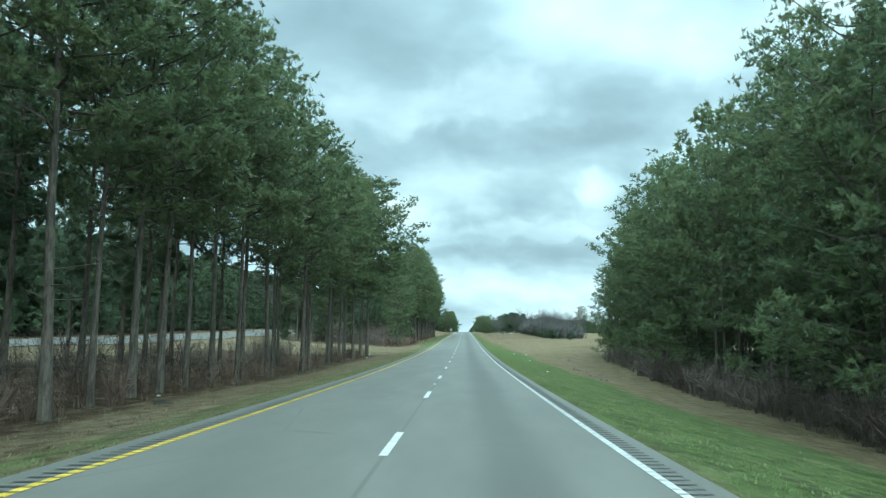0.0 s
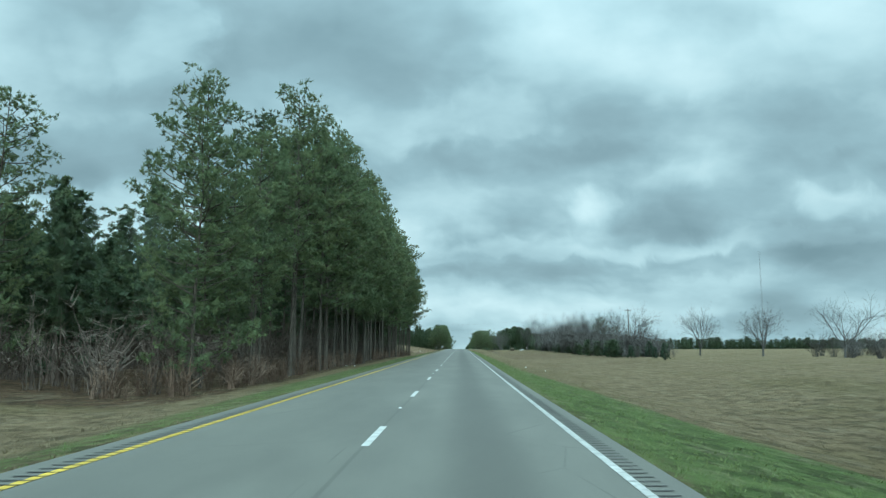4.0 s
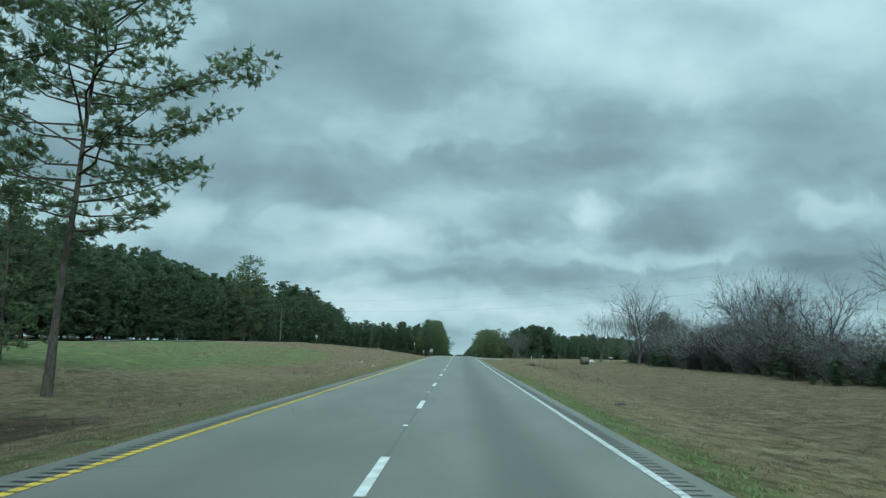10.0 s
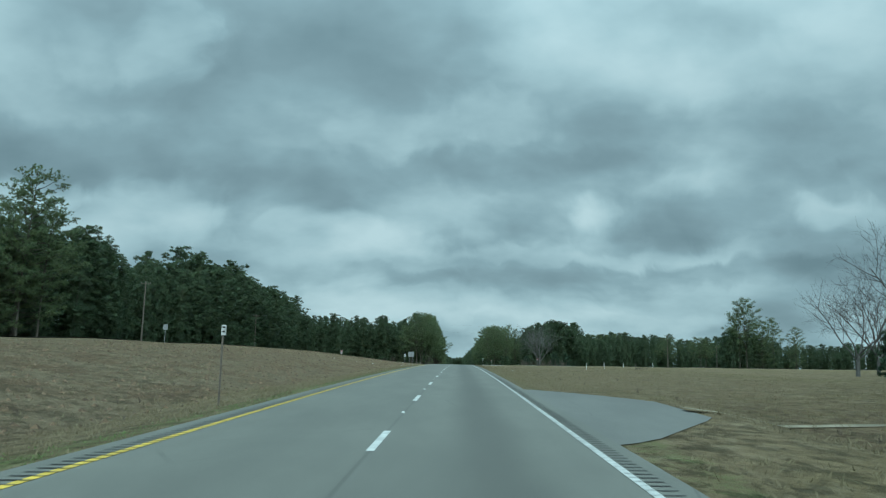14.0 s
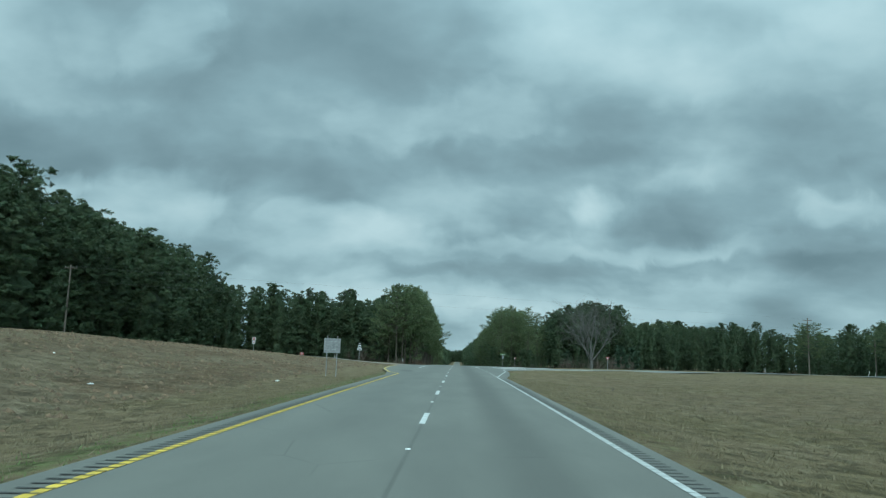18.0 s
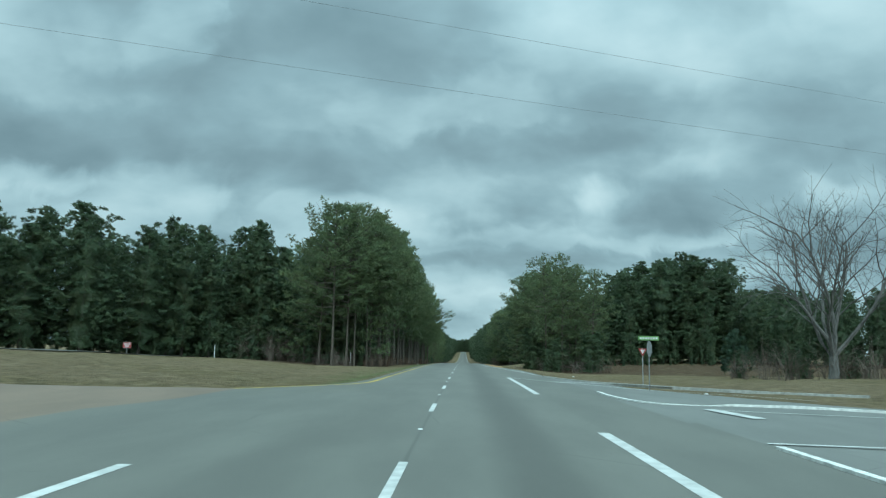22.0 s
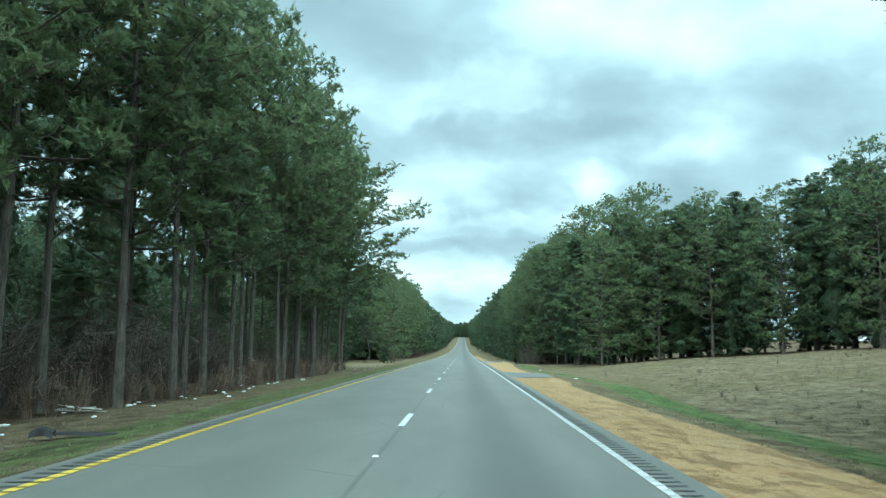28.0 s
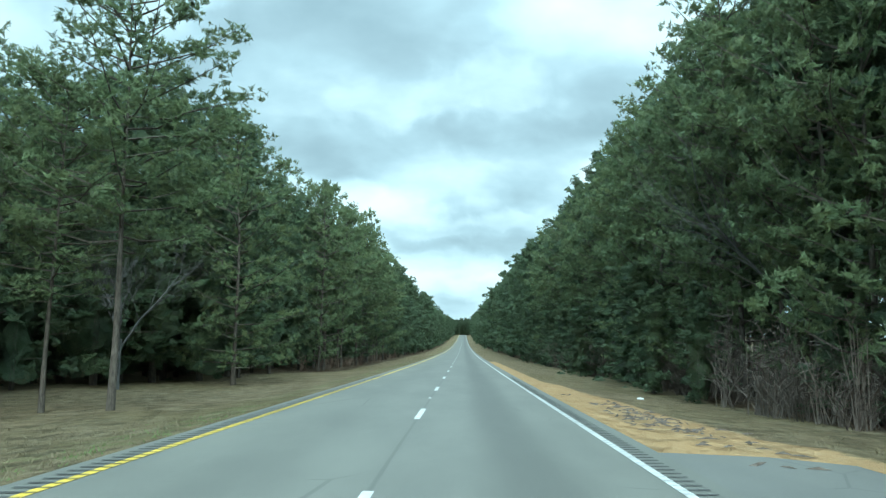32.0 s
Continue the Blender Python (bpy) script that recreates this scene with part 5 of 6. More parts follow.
for k, (x, y, h) in enumerate(((58, 480, 15), (50, 470, 14), (41, 436, 12.5), (43, 428, 12), (46, 440, 13.5), (38, 428, 11.5))):
    bare_tree((1, 0, 0, 1, 2, 3)[k], x, y, h, "large leafless tree in a grove behind the field", 61 * k)
bare_tree(2, 33, 388, 10, "leafless tree at the thicket's end", 15)
bare_tree(4, 30.6, 650, 17.5, "pale leafless tree with crooked limbs standing before dark pines", 110, PALE_BARK)
bare_tree(2, -23, 172, 15, "leafless tree among the pines", 15)
bare_tree(2, -36, 145, 17, "thin half-bare tree in the median", 15)
for x, y, h in ((19, 880, 15), (17, 893, 13), (-17, 898, 10)):
    bare_tree(2, x, y, h, "thin pale dead tree at the wood's edge", 40 * h)


def cedar(x, y, height, label="small dark green cedar bush in dead grass"):
    rng = np.random.default_rng(int(y))
    leaf = []
    for k in range(16):
        z = 0.12 + 0.78 * k / 15
        r = (1 - z ** 2.6) * 0.3 * rng.uniform(0.6, 1.1)
        a = 2.4 * k + rng.normal(0, 0.3)
        out = np.array([math.cos(a), math.sin(a), 0.0])
        leaf.append(spray(rng, (out * r * 0.8 + np.array([0, 0, z])) * height, out, (0.17 * height, 0.17 * height, 0.12 * height), 6, 6, 0.13 * height, 0.045 * height))
    t = thing("cedar_bush", label, "bush", (x, y, gz(x, y) - 0.05), 0, "cedar bushes")
    part("trunk", tube([(0, 0, 0), (0, 0, height * 0.85)], [0.05 * height, 0.01], 5), PINE_BARK, t)
    part("crown", merge(leaf), CEDAR_LEAF, t, smooth=True)


for x, y, h in ((32.0, 221, 2.6), (33.5, 233, 2.0), (31.5, 241, 2.4), (30.5, 249, 2.2), (36, 246, 3.0), (30, 256, 2.0)):
    cedar(x, y, h)
cedar(20.5, 851, 3.2, "low dark bush at the foot of the pines")
cedar(-10.8, 866, 2.6, "low dark bush in the median")
for x, y, h in ((44, 452, 5.0), (48, 456, 6.0), (52, 395, 5.5), (47, 418, 6.0), (56, 428, 6.5), (35, 640, 5.0), (27, 662, 4.5), (41, 655, 5.5)):
    cedar(x, y, h, "dark evergreen bush behind the bare trees")


def grass_tufts(name, label, count, y0, y1, xs, sizes, mat, seed, greenest=2.0):
    rng = np.random.default_rng(seed)
    y = rng.uniform(y0, y1, count)
    x = xs(rng, y, count)
    paved = np.where(x < 0, np.interp(y, *LEFT_EDGE), np.interp(y, *RIGHT_EDGE)) + 0.05
    off = (np.abs(x) > paved) & ((y < 536) | (y > 690)) & ~((x > 0) & (x < 9) & (((y > 390) & (y < 412)) | ((y > 796) & (y < 811)) | ((y > 855) & (y < 873))))
    zones = zone_colours(x, y)
    off &= (zones[:, 2] < 0.3) & (zones[:, 0] < greenest)
    x, y = x[off], y[off]
    count = len(x)
    z = ground_z(x, y) - 0.01
    c = np.stack([x, y, z], -1)
    k = 5
    d = np.stack([rng.normal(0, 0.5, count * k), rng.normal(0, 0.5, count * k), np.full(count * k, 1.0)], -1)
    ln = (rng.uniform(*sizes, count * k))[:, None]
    side = np.stack([rng.normal(0, 1, count * k), rng.normal(0, 1, count * k), np.zeros(count * k)], -1) * 0.011
    r = np.repeat(c, k, 0) + np.stack([rng.normal(0, 0.09, count * k), rng.normal(0, 0.09, count * k), np.zeros(count * k)], -1)
    v = np.stack([r - side, r + side, r + d * ln], 1).reshape(-1, 3)
    return tagged(new(name, mesh_of(name, v, np.arange(len(v)).reshape(-1, 3), mat)), label, "grass", kind="stuff")


STRAW = needles("dead_grass", (0.125, 0.098, 0.056), (0.185, 0.148, 0.088), (0.145, 0.122, 0.06), 0.0)
BLADES = needles("green_grass", (0.075, 0.12, 0.035), (0.12, 0.16, 0.055), (0.135, 0.15, 0.065), 0.0)
grass_tufts("dead_grass", "dry straw-coloured grass tufts on the verges", 42000, -4, 880, lambda r, y, n: np.where(r.random(n) < 0.5, 1, -1) * (4.6 + np.abs(r.normal(0, 3.2, n))), (0.03, 0.12), STRAW, 5, 0.5)
grass_tufts("green_grass", "short green grass on the right-hand verge", 11000, -4, 330, lambda r, y, n: 4.5 + np.abs(r.normal(0, 1.0, n)) * np.interp(y, [0, 110, 170, 330], [3.0, 2.8, 1.0, 0.7]), (0.03, 0.09), BLADES, 6)
grass_tufts("green_grass", "thin green grass at the asphalt's edge", 6000, -4, 880, lambda r, y, n: -(4.5 + np.abs(r.normal(0, 0.9, n))), (0.03, 0.08), BLADES, 7)

grass_tufts("stubble", "thin dead stubble over the fields", 22000, 300, 536, lambda r, y, n: np.where(r.random(n) < 0.5, 1, -1) * r.uniform(5, 36, n), (0.06, 0.22), STRAW, 8, 0.6)


def clods(name, label, count, y0, y1, x0, x1, sizes, mat, seed):
    """Loose lumps of earth on a field."""
    rng = np.random.default_rng(seed)
    x, y, s = rng.uniform(x0, x1, count), rng.uniform(y0, y1, count), rng.uniform(*sizes, count)
    corner = np.array([(1, 0, 0), (0, 1, 0), (-1, 0, 0), (0, -1, 0), (0, 0, 0.7)])
    v = corner[None] * s[:, None, None] * rng.uniform(0.6, 1.4, (count, 5, 1))
    a = rng.uniform(0, 6.28, count)
    w = np.stack([v[..., 0] * np.cos(a)[:, None] - v[..., 1] * np.sin(a)[:, None] + x[:, None], v[..., 0] * np.sin(a)[:, None] + v[..., 1] * np.cos(a)[:, None] + y[:, None], v[..., 2] + (ground_z(x, y) - 0.02)[:, None]], -1)
    f = np.array([(0, 1, 4), (1, 2, 4), (2, 3, 4), (3, 0, 4)])
    return tagged(new(name, mesh_of(name, w.reshape(-1, 3), ((np.arange(count) * 5)[:, None, None] + f[None]).reshape(-1, 3), mat)), label, "earth", kind="stuff")


CLAY = plain("field_clay", (0.125, 0.082, 0.050), 0.95, vary=0.3, scale=3.0)
clods("clods", "small clods of brown clay on the ploughed field", 9000, 338, 590, -37, -10, (0.05, 0.2), CLAY, 21)

# ---------------------------------------------------------------- junction markings and kerbs
LIFT = 0.056


def path_strip(name, points, width, lift, mat, parent, label="", height=0.0):
    """A painted line or, with a height, a kerb that follows a path on the pavement."""
    p = np.array(points, float)
    d = np.gradient(p, axis=0)
    d /= np.linalg.norm(d, axis=1)[:, None]
    n = np.stack([-d[:, 1], d[:, 0]], -1) * width / 2
    a, b = p + n, p - n
    base = lambda q: np.maximum(road_z(q[:, 1]), np.where(np.abs(q[:, 0]) > 9, ground_z(q[:, 0], q[:, 1]) + 0.06, -99))
    # paint on the side road follows its draped sheet
    def on_side(q):
        if lift != LIFT:
            return lift
        sheet = np.maximum(ground_z(q[:, 0], q[:, 1]) + 0.05, np.where(np.abs(q[:, 0]) < 9, road_z(q[:, 1]) - 0.02, -99))
        there = (q[:, 0] > 6.25) & (q[:, 1] > 569) & (q[:, 1] < 644)
        return np.where(there, np.maximum(sheet, road_z(q[:, 1])) + np.where(q[:, 0] > 16, 0.05, 0.022) - base(q), 0.009)

    rows = [np.stack([a[:, 0], a[:, 1], base(a) + on_side(a) + height], -1), np.stack([b[:, 0], b[:, 1], base(b) + on_side(b) + height], -1)]
    if height:
        rows = [rows[0] - np.array([0, 0, height + 0.1])] + rows + [rows[1] - np.array([0, 0, height + 0.1])]
    k = len(rows)
    v = np.stack(rows, 1).reshape(-1, 3)
    i, j = np.meshgrid(np.arange(len(p) - 1), np.arange(k - 1), indexing="ij")
    q = np.stack([i * k + j, (i + 1) * k + j, (i + 1) * k + j + 1, i * k + j + 1], -1).reshape(-1, 4)
    ob = new(name, mesh_of(name, v, q, mat))
    ob.parent = parent
    if label:
        ob["label"] = label
    return ob


def arc(points, n=6):
    """A smooth path through a few corners."""
    p = np.array(points, float)
    t = np.arange(len(p))
    tt = np.linspace(0, len(p) - 1, (len(p) - 1) * n + 1)
    out = []
    for q in tt:
        i = min(int(q), len(p) - 2)
        f = q - i
        m0 = (p[i + 1] - p[max(i - 1, 0)]) / 2
        m1 = (p[min(i + 2, len(p) - 1)] - p[i]) / 2
        out.append((2 * f**3 - 3 * f**2 + 1) * p[i] + (f**3 - 2 * f**2 + f) * m0 + (-2 * f**3 + 3 * f**2) * p[i + 1] + (f**3 - f**2) * m1)
    return out


path_strip("edge_line", arc([(3.75, 537), (4.5, 546), (5.85, 561), (6.2, 569), (6.6, 575.5), (7.05, 579.6), (9.1, 583.4), (12, 586.5), (15.5, 588.4), (24, 590.2)]), 0.11, LIFT, WHITE_PAINT, side_road, "curving white edge line of the turning lane")
path_strip("turn_line", [(-3.78, 570.9), (-3.78, 585), (-3.78, 599)], 0.2, 0.006, WHITE_PAINT, road, "white line of the left-turn lane")
path_strip("median_line", arc([(-3.75, 540.5), (-4.8, 544.5), (-5.9, 552.6), (-6.7, 559.5), (-7.7, 575.7), (-8.1, 588), (-8.2, 593.5), (-8.7, 595.8), (-9.8, 597.4)]), 0.14, 0.008, YELLOW_PAINT, road, "yellow line bending into the turning lane")
path_strip("median_line", arc([(-8.6, 617.2), (-6.2, 620.9), (-4.7, 623.3), (-4.05, 625.0), (-3.80, 627.0), (-3.745, 629.2)]), 0.18, 0.008, YELLOW_PAINT, road)
for k in range(12):
    y = 539.2 + 4.1 * k
    path_strip("turn_dash", [(3.79, y), (3.79, y + 1.0)], 0.19, 0.006, WHITE_PAINT, road)
path_strip("gore_line", [(3.78, 586.4), (3.78, 596), (3.78, 604.5)], 0.24, 0.006, WHITE_PAINT, road, "broad white gore line")
path_strip("gore_line", arc([(3.84, 586.4), (4.6, 587.6), (6.5, 589.6), (9.5, 591.8), (13.6, 593.8)]), 0.17, LIFT, WHITE_PAINT, side_road)
path_strip("gore_line", [(3.78, 618.4), (3.78, 628), (3.78, 637.7)], 0.24, 0.006, WHITE_PAINT, road, "broad white gore line")
path_strip("gore_line", arc([(3.85, 637.6), (5.2, 634.0), (7.56, 627.8), (10.5, 621), (14, 617)]), 0.13, LIFT, WHITE_PAINT, side_road)
path_strip("edge_line", arc([(11.5, 627.5), (9.0, 631.6), (7.2, 637.5), (6.35, 644), (6.05, 651), (5.6, 658), (4.9, 668), (4.3, 677.6), (3.75, 684)]), 0.14, LIFT, WHITE_PAINT, side_road, "white edge line of the merging lane")
path_strip("hatch_line", [(6.6, 603.1), (8.5, 602.8), (14, 602.0)], 0.14, LIFT, WHITE_PAINT, side_road)
path_strip("stop_bar", [(8.2, 611.4), (8.6, 608.6)], 0.4, LIFT, WHITE_PAINT, side_road, "white stop bar")
path_strip("hatch_line", [(8.2, 611.2), (13, 609.0)], 0.12, LIFT, WHITE_PAINT, side_road)
for k in range(4):
    path_strip("hatch_bar", [(6.1 + 0.6 * k, 632.2 - 0.35 * k), (6.9 + 0.6 * k, 630.6 - 0.35 * k)], 0.16, LIFT, WHITE_PAINT, side_road)
for k in range(5):
    x = 14.6 + 2.4 * k
    path_strip("turn_dash", [(x, 593.9 - 0.75 * k), (x + 1.1, 593.6 - 0.75 * k)], 0.2, LIFT, WHITE_PAINT, side_road)
path_strip("edge_line", [(11.3, 613.4), (15.5, 611.2), (22, 607.3), (32, 604.4), (60, 603.2)], 0.12, LIFT, WHITE_PAINT, side_road)
path_strip("edge_line", [(26, 591.4), (32, 592.6), (60, 595.6)], 0.12, LIFT, WHITE_PAINT, side_road)
path_strip("edge_line", [(-24, 600.1), (-19.8, 600.0), (-13.3, 600.5)], 0.13, LIFT + 0.02, WHITE_PAINT, crossover)
path_strip("stop_bar", [(-13.0, 601.4), (-12.8, 605), (-12.6, 609.5)], 0.5, LIFT + 0.02, WHITE_PAINT, crossover, "white stop bar")
kerb_paint = plain("white_painted_kerb", (0.52, 0.53, 0.50), 0.8)


def kerb(points, label, mat, width=0.15, height=0.05):
    ob = path_strip("kerb", arc(points), width, 0.0, mat, None, height=height)
    return tagged(ob, label, "kerb", kind="structure")


kerb([(7.5, 572.5), (8.1, 577.0), (9.1, 580.6), (11.1, 583.8), (14.2, 586.4), (20, 588.9)], "curved concrete kerb at the junction corner", CONCRETE, 0.2)
kerb([(6.55, 602.4), (6.5, 597), (6.62, 592.6), (7.2, 591.6), (9.2, 592.0), (10.8, 592.5)], "white-painted kerb of the traffic island", kerb_paint)
kerb([(6.55, 620.6), (6.62, 616.5), (7.6, 613.6), (11.7, 612.2), (17, 609.6)], "white-painted kerb of the splitter island", kerb_paint)
kerb([(6.5, 642), (7.0, 638.2), (8.0, 633.9), (9.4, 630.9), (12.4, 626.6), (18, 621)], "concrete kerb along the merging lane", CONCRETE, 0.17)

# rumble grooves on both shoulders: too many to count; flat, shade put in colour
gys = np.concatenate([np.arange(-3, 534, 0.305), np.arange(636, 905, 0.305)])


def grooves(name, x0, x1, ys, mat=GROOVE, lift=0.008, label="row of rumble grooves as flat strips, recess shade painted dark"):
    z = road_z(ys) + lift
    v = np.stack([np.stack([np.full_like(ys, x), ys + dy, z], -1) for x, dy in ((x0, 0), (x1, 0.03), (x1, 0.105), (x0, 0.075))], 1).reshape(-1, 3)
    ob = new(name, mesh_of(name, v, np.arange(len(v)).reshape(-1, 4), mat))
    ob.parent = road
    return tagged(ob, label, kind="stuff")


right_ys = np.concatenate([np.arange(-3, 534, 0.305), np.arange(690, 905, 0.305)])
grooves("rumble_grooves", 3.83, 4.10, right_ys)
grooves("rumble_grooves", 3.688, 3.812, right_ys, SHADED_WHITE, 0.012, "rumble grooves in the white line, their shade as darker paint")
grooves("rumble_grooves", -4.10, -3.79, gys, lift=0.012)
grooves("rumble_grooves", -3.785, -3.676, gys, SHADED_YELLOW, 0.012, "rumble grooves in the yellow line, their shade as darker paint")

# raised pavement markers between the dashes
marker_mesh = mesh_of("reflector", [(-0.05, -0.05, 0), (0.05, -0.05, 0), (0.05, 0.05, 0), (-0.05, 0.05, 0), (-0.04, -0.025, 0.022), (0.04, -0.025, 0.022), (0.04, 0.025, 0.022), (-0.04, 0.025, 0.022)], [(0, 1, 5, 4), (1, 2, 6, 5), (2, 3, 7, 6), (3, 0, 4, 7), (4, 5, 6, 7)], WHITE_PAINT)
for k in range(0, 72):
    y = DASH_START + DASH_STEP * k + 7.6
    if 180 < y < 640 or k % 2:
        m = new("reflector", marker_mesh)
        m.matrix_basis = pose(-0.02, y, float(road_z(y)) + 0.004)
        m.parent = road

# driveway aprons and the farm track
apron = asphalt("dusty_asphalt", (0.112, 0.112, 0.10), (0.085, 0.085, 0.077), False)
tagged(drape("driveway_apron", [(4.2, 391, 411.5), (4.8, 391.6, 411.2), (5.5, 392.6, 410.7), (6.4, 394.4, 409.8), (7.3, 396.2, 408.6), (8.1, 397.8, 407.2), (8.8, 399.4, 405.8)], 0.02, apron, 0.05), "grey asphalt driveway apron beside the road", "driveway", kind="structure")
tagged(drape("driveway_apron", [(4.2, 797.5, 809.5), (5.2, 798.6, 809.5), (6.4, 800.4, 809.6), (7.6, 802.4, 809.6)], 0.02, apron, 0.05), "grey asphalt driveway apron beside the road", "driveway", kind="structure")
tagged(drape("driveway_apron", [(4.2, 856, 872), (5.0, 857.6, 872), (6.2, 860.0, 872), (7.4, 861.6, 871.5)], 0.02, apron, 0.05), "grey asphalt driveway apron beside the road", "driveway", kind="structure")
DIRT = plain("pale_dirt", (0.17, 0.145, 0.10), 0.95, vary=0.25, scale=0.7)
track_x = np.arange(8.6, 60, 1.2)
track_y = np.interp(track_x, [8.6, 14, 22, 34, 60], [401.5, 403.4, 405.4, 406.2, 405.2])
tagged(drape("farm_track", [(x, y - 0.35 - 0.12 * math.sin(x), y + 0.35 + 0.1 * math.sin(1.7 * x)) for x, y in zip(track_x, track_y)], 0.035, DIRT), "pale worn wheel track through the field grass", "track", kind="structure")

# ---------------------------------------------------------------- signs and roadside things
RED = plain("sign_red", (0.26, 0.035, 0.035), 0.5)
WHITE = plain("sign_white", (0.38, 0.39, 0.38), 0.5)
BLACK = plain("sign_black", (0.02, 0.02, 0.02), 0.5)
GREEN = plain("sign_green", (0.09, 0.20, 0.06), 0.5)
WHITE_POST = plain("white_plastic_post", (0.55, 0.56, 0.54), 0.5)


def plate(corners, y, thick=0.004):
    """An upright plate of any outline in x and z, facing along y."""
    n = len(corners)
    bm = bmesh.new()
    front = [bm.verts.new((x, y - thick / 2, z)) for x, z in corners]
    back = [bm.verts.new((x, y + thick / 2, z)) for x, z in corners]
    bm.faces.new(front)
    bm.faces.new(back[::-1])
    for i in range(n):
        bm.faces.new((front[i], back[i], back[(i + 1) % n], front[(i + 1) % n]))
    bmesh.ops.recalc_face_normals(bm, faces=bm.faces[:])
    return bm


def rect(cx, cz, w, h):
    return [(cx - w / 2, cz - h / 2), (cx + w / 2, cz - h / 2), (cx + w / 2, cz + h / 2), (cx - w / 2, cz + h / 2)]


def post(parent, x, top, mat=GALVANISED):
    """A U-channel sign post with its flange."""
    bm = bmesh.new()
    for cx, cy, sx, sy in ((x, 0.03, 0.05, 0.008), (x - 0.028, 0.018, 0.008, 0.03), (x + 0.028, 0.018, 0.008, 0.03)):
        bmesh.ops.create_cube(bm, size=1, matrix=Matrix.LocRotScale((cx, cy, top / 2 - 0.15), None, (sx, sy, top + 0.3)))
    return part("post", bm, mat, parent, "galvanised steel post")


def yield_sign(x, y, turn, size=0.6, top=2.15):
    t = thing("yield_sign", "red and white triangular yield sign on a steel post", "road sign", (x, y, gz(x, y)), turn, "yield signs")
    tri = lambda s, c: [(0, c - 0.58 * s), (0.5 * s, c + 0.29 * s), (-0.5 * s, c + 0.29 * s)]
    post(t, 0, top)
    panel = part("panel", plate(tri(size, top - 0.2), 0.0), RED, t, "red triangular panel")
    face = part("white_field", plate(tri(size * 0.58, top - 0.2), -0.004), WHITE, panel, "white inner triangle")
    return t


yield_sign(25.0, 603.6, 0)
yield_sign(12.75, 638.9, 0, 0.58, 2.55)

t = thing("stop_sign", "back of a grey octagonal sign with a green street-name blade", "road sign", (9.3, 623.0, gz(9.3, 623.0)), 58)
post(t, 0, 2.3)
part("octagon", plate([(0.38 * math.cos(radians(22.5 + 45 * i)), 1.95 + 0.38 * math.sin(radians(22.5 + 45 * i))) for i in range(8)], 0.0), ALUMINIUM, t, "bare aluminium back of the octagon")
blade = part("street_blade", plate(rect(-0.02, 2.42, 0.95, 0.2), 0.03), GREEN, t, "green street-name blade")
blade.matrix_basis = pose(0, 0, 0, 0, 0, -58)
for k in range(7):
    part("letter_bar", plate(rect(-0.38 + 0.12 * k, 2.42, 0.085, 0.09), 0.025), WHITE, blade)

t = thing("route_marker", "stacked route marker signs on one steel post", "road sign", (-14.3, 597.0, gz(-14.3, 597.0)), 12)
post(t, 0, 2.9)
for cz, w, h, mat, lab in ((2.75, 0.5, 0.28, BLACK, "black one-way arrow panel"), (2.35, 0.46, 0.42, WHITE, "white route shield panel"), (1.92, 0.7, 0.32, WHITE, "white lower panel")):
    p = part("panel", plate(rect(0, cz, w, h), 0.0), mat, t, lab)
    part("legend_bar", plate(rect(0.02, cz, w * 0.6, h * 0.3), -0.005), WHITE if mat is BLACK else BLACK, p)

t = thing("crossing_sign", "red and white sign panels on a steel post beyond the median", "road sign", (-36.0, 616.4, gz(-36.0, 616.4)), 10)
post(t, 0, 2.6)
p = part("panel", plate(rect(0, 2.3, 0.62, 0.62), 0.0), WHITE, t, "white square panel with a red disc")
part("disc", plate([(0.26 * math.cos(a * math.pi / 8), 2.3 + 0.26 * math.sin(a * math.pi / 8)) for a in range(16)], -0.005), RED, p, "red disc")
part("legend_bar", plate(rect(0, 2.3, 0.36, 0.08), -0.010), WHITE, p)
p = part("panel", plate(rect(0, 1.66, 0.5, 0.5), 0.0), WHITE, t, "white lower panel")
part("legend_bar", plate(rect(0, 1.68, 0.3, 0.14), -0.005), RED, p)

t = thing("wrong_way_sign", "small red rectangular warning sign on a post", "road sign", (-40.2, 679.0, gz(-40.2, 679.0) - 0.6), 14)
post(t, 0, 1.9)
p = part("panel", plate(rect(0, 1.75, 0.95, 0.7), 0.0), RED, t, "red panel with white border and legend")
for cz, w, h in ((1.88, 0.75, 0.14), (1.64, 0.5, 0.14), (2.08, 0.95, 0.03), (1.415, 0.95, 0.03)):
    part("legend_bar", plate(rect(0, cz, w, h), -0.005), WHITE, p)

t = thing("large_sign", "back of a large aluminium sign on two steel posts", "road sign", (-8.85, 539.2, gz(-8.85, 539.2)), 6)
for px in (-0.38, 0.38):
    post(t, px, 3.1)
part("panel", plate(rect(0, 2.35, 1.25, 1.1), -0.01), ALUMINIUM, t, "bare aluminium back panel")
for cz in (2.05, 2.65):
    part("stiffener", box(0, -0.03, cz, 1.15, 0.02, 0.05), GALVANISED, t)

t = thing("reference_marker", "small white upright marker sign on a thin post", "road sign", (-6.8, 403.0, gz(-6.8, 403.0)), 0)
post(t, 0, 2.75, WOOD_POLE)
p = part("panel", plate(rect(0.03, 2.6, 0.17, 0.36), 0.0), WHITE, t, "white panel with small dark marks")
for cz in (2.7, 2.55):
    part("legend_bar", plate(rect(0.03, cz, 0.10, 0.06), -0.005), BLACK, p)

t = thing("opposite_sign", "white sign facing the other carriageway", "road sign", (-38.5, 478, gz(-38.5, 478)), 8)
post(t, 0, 2.4)
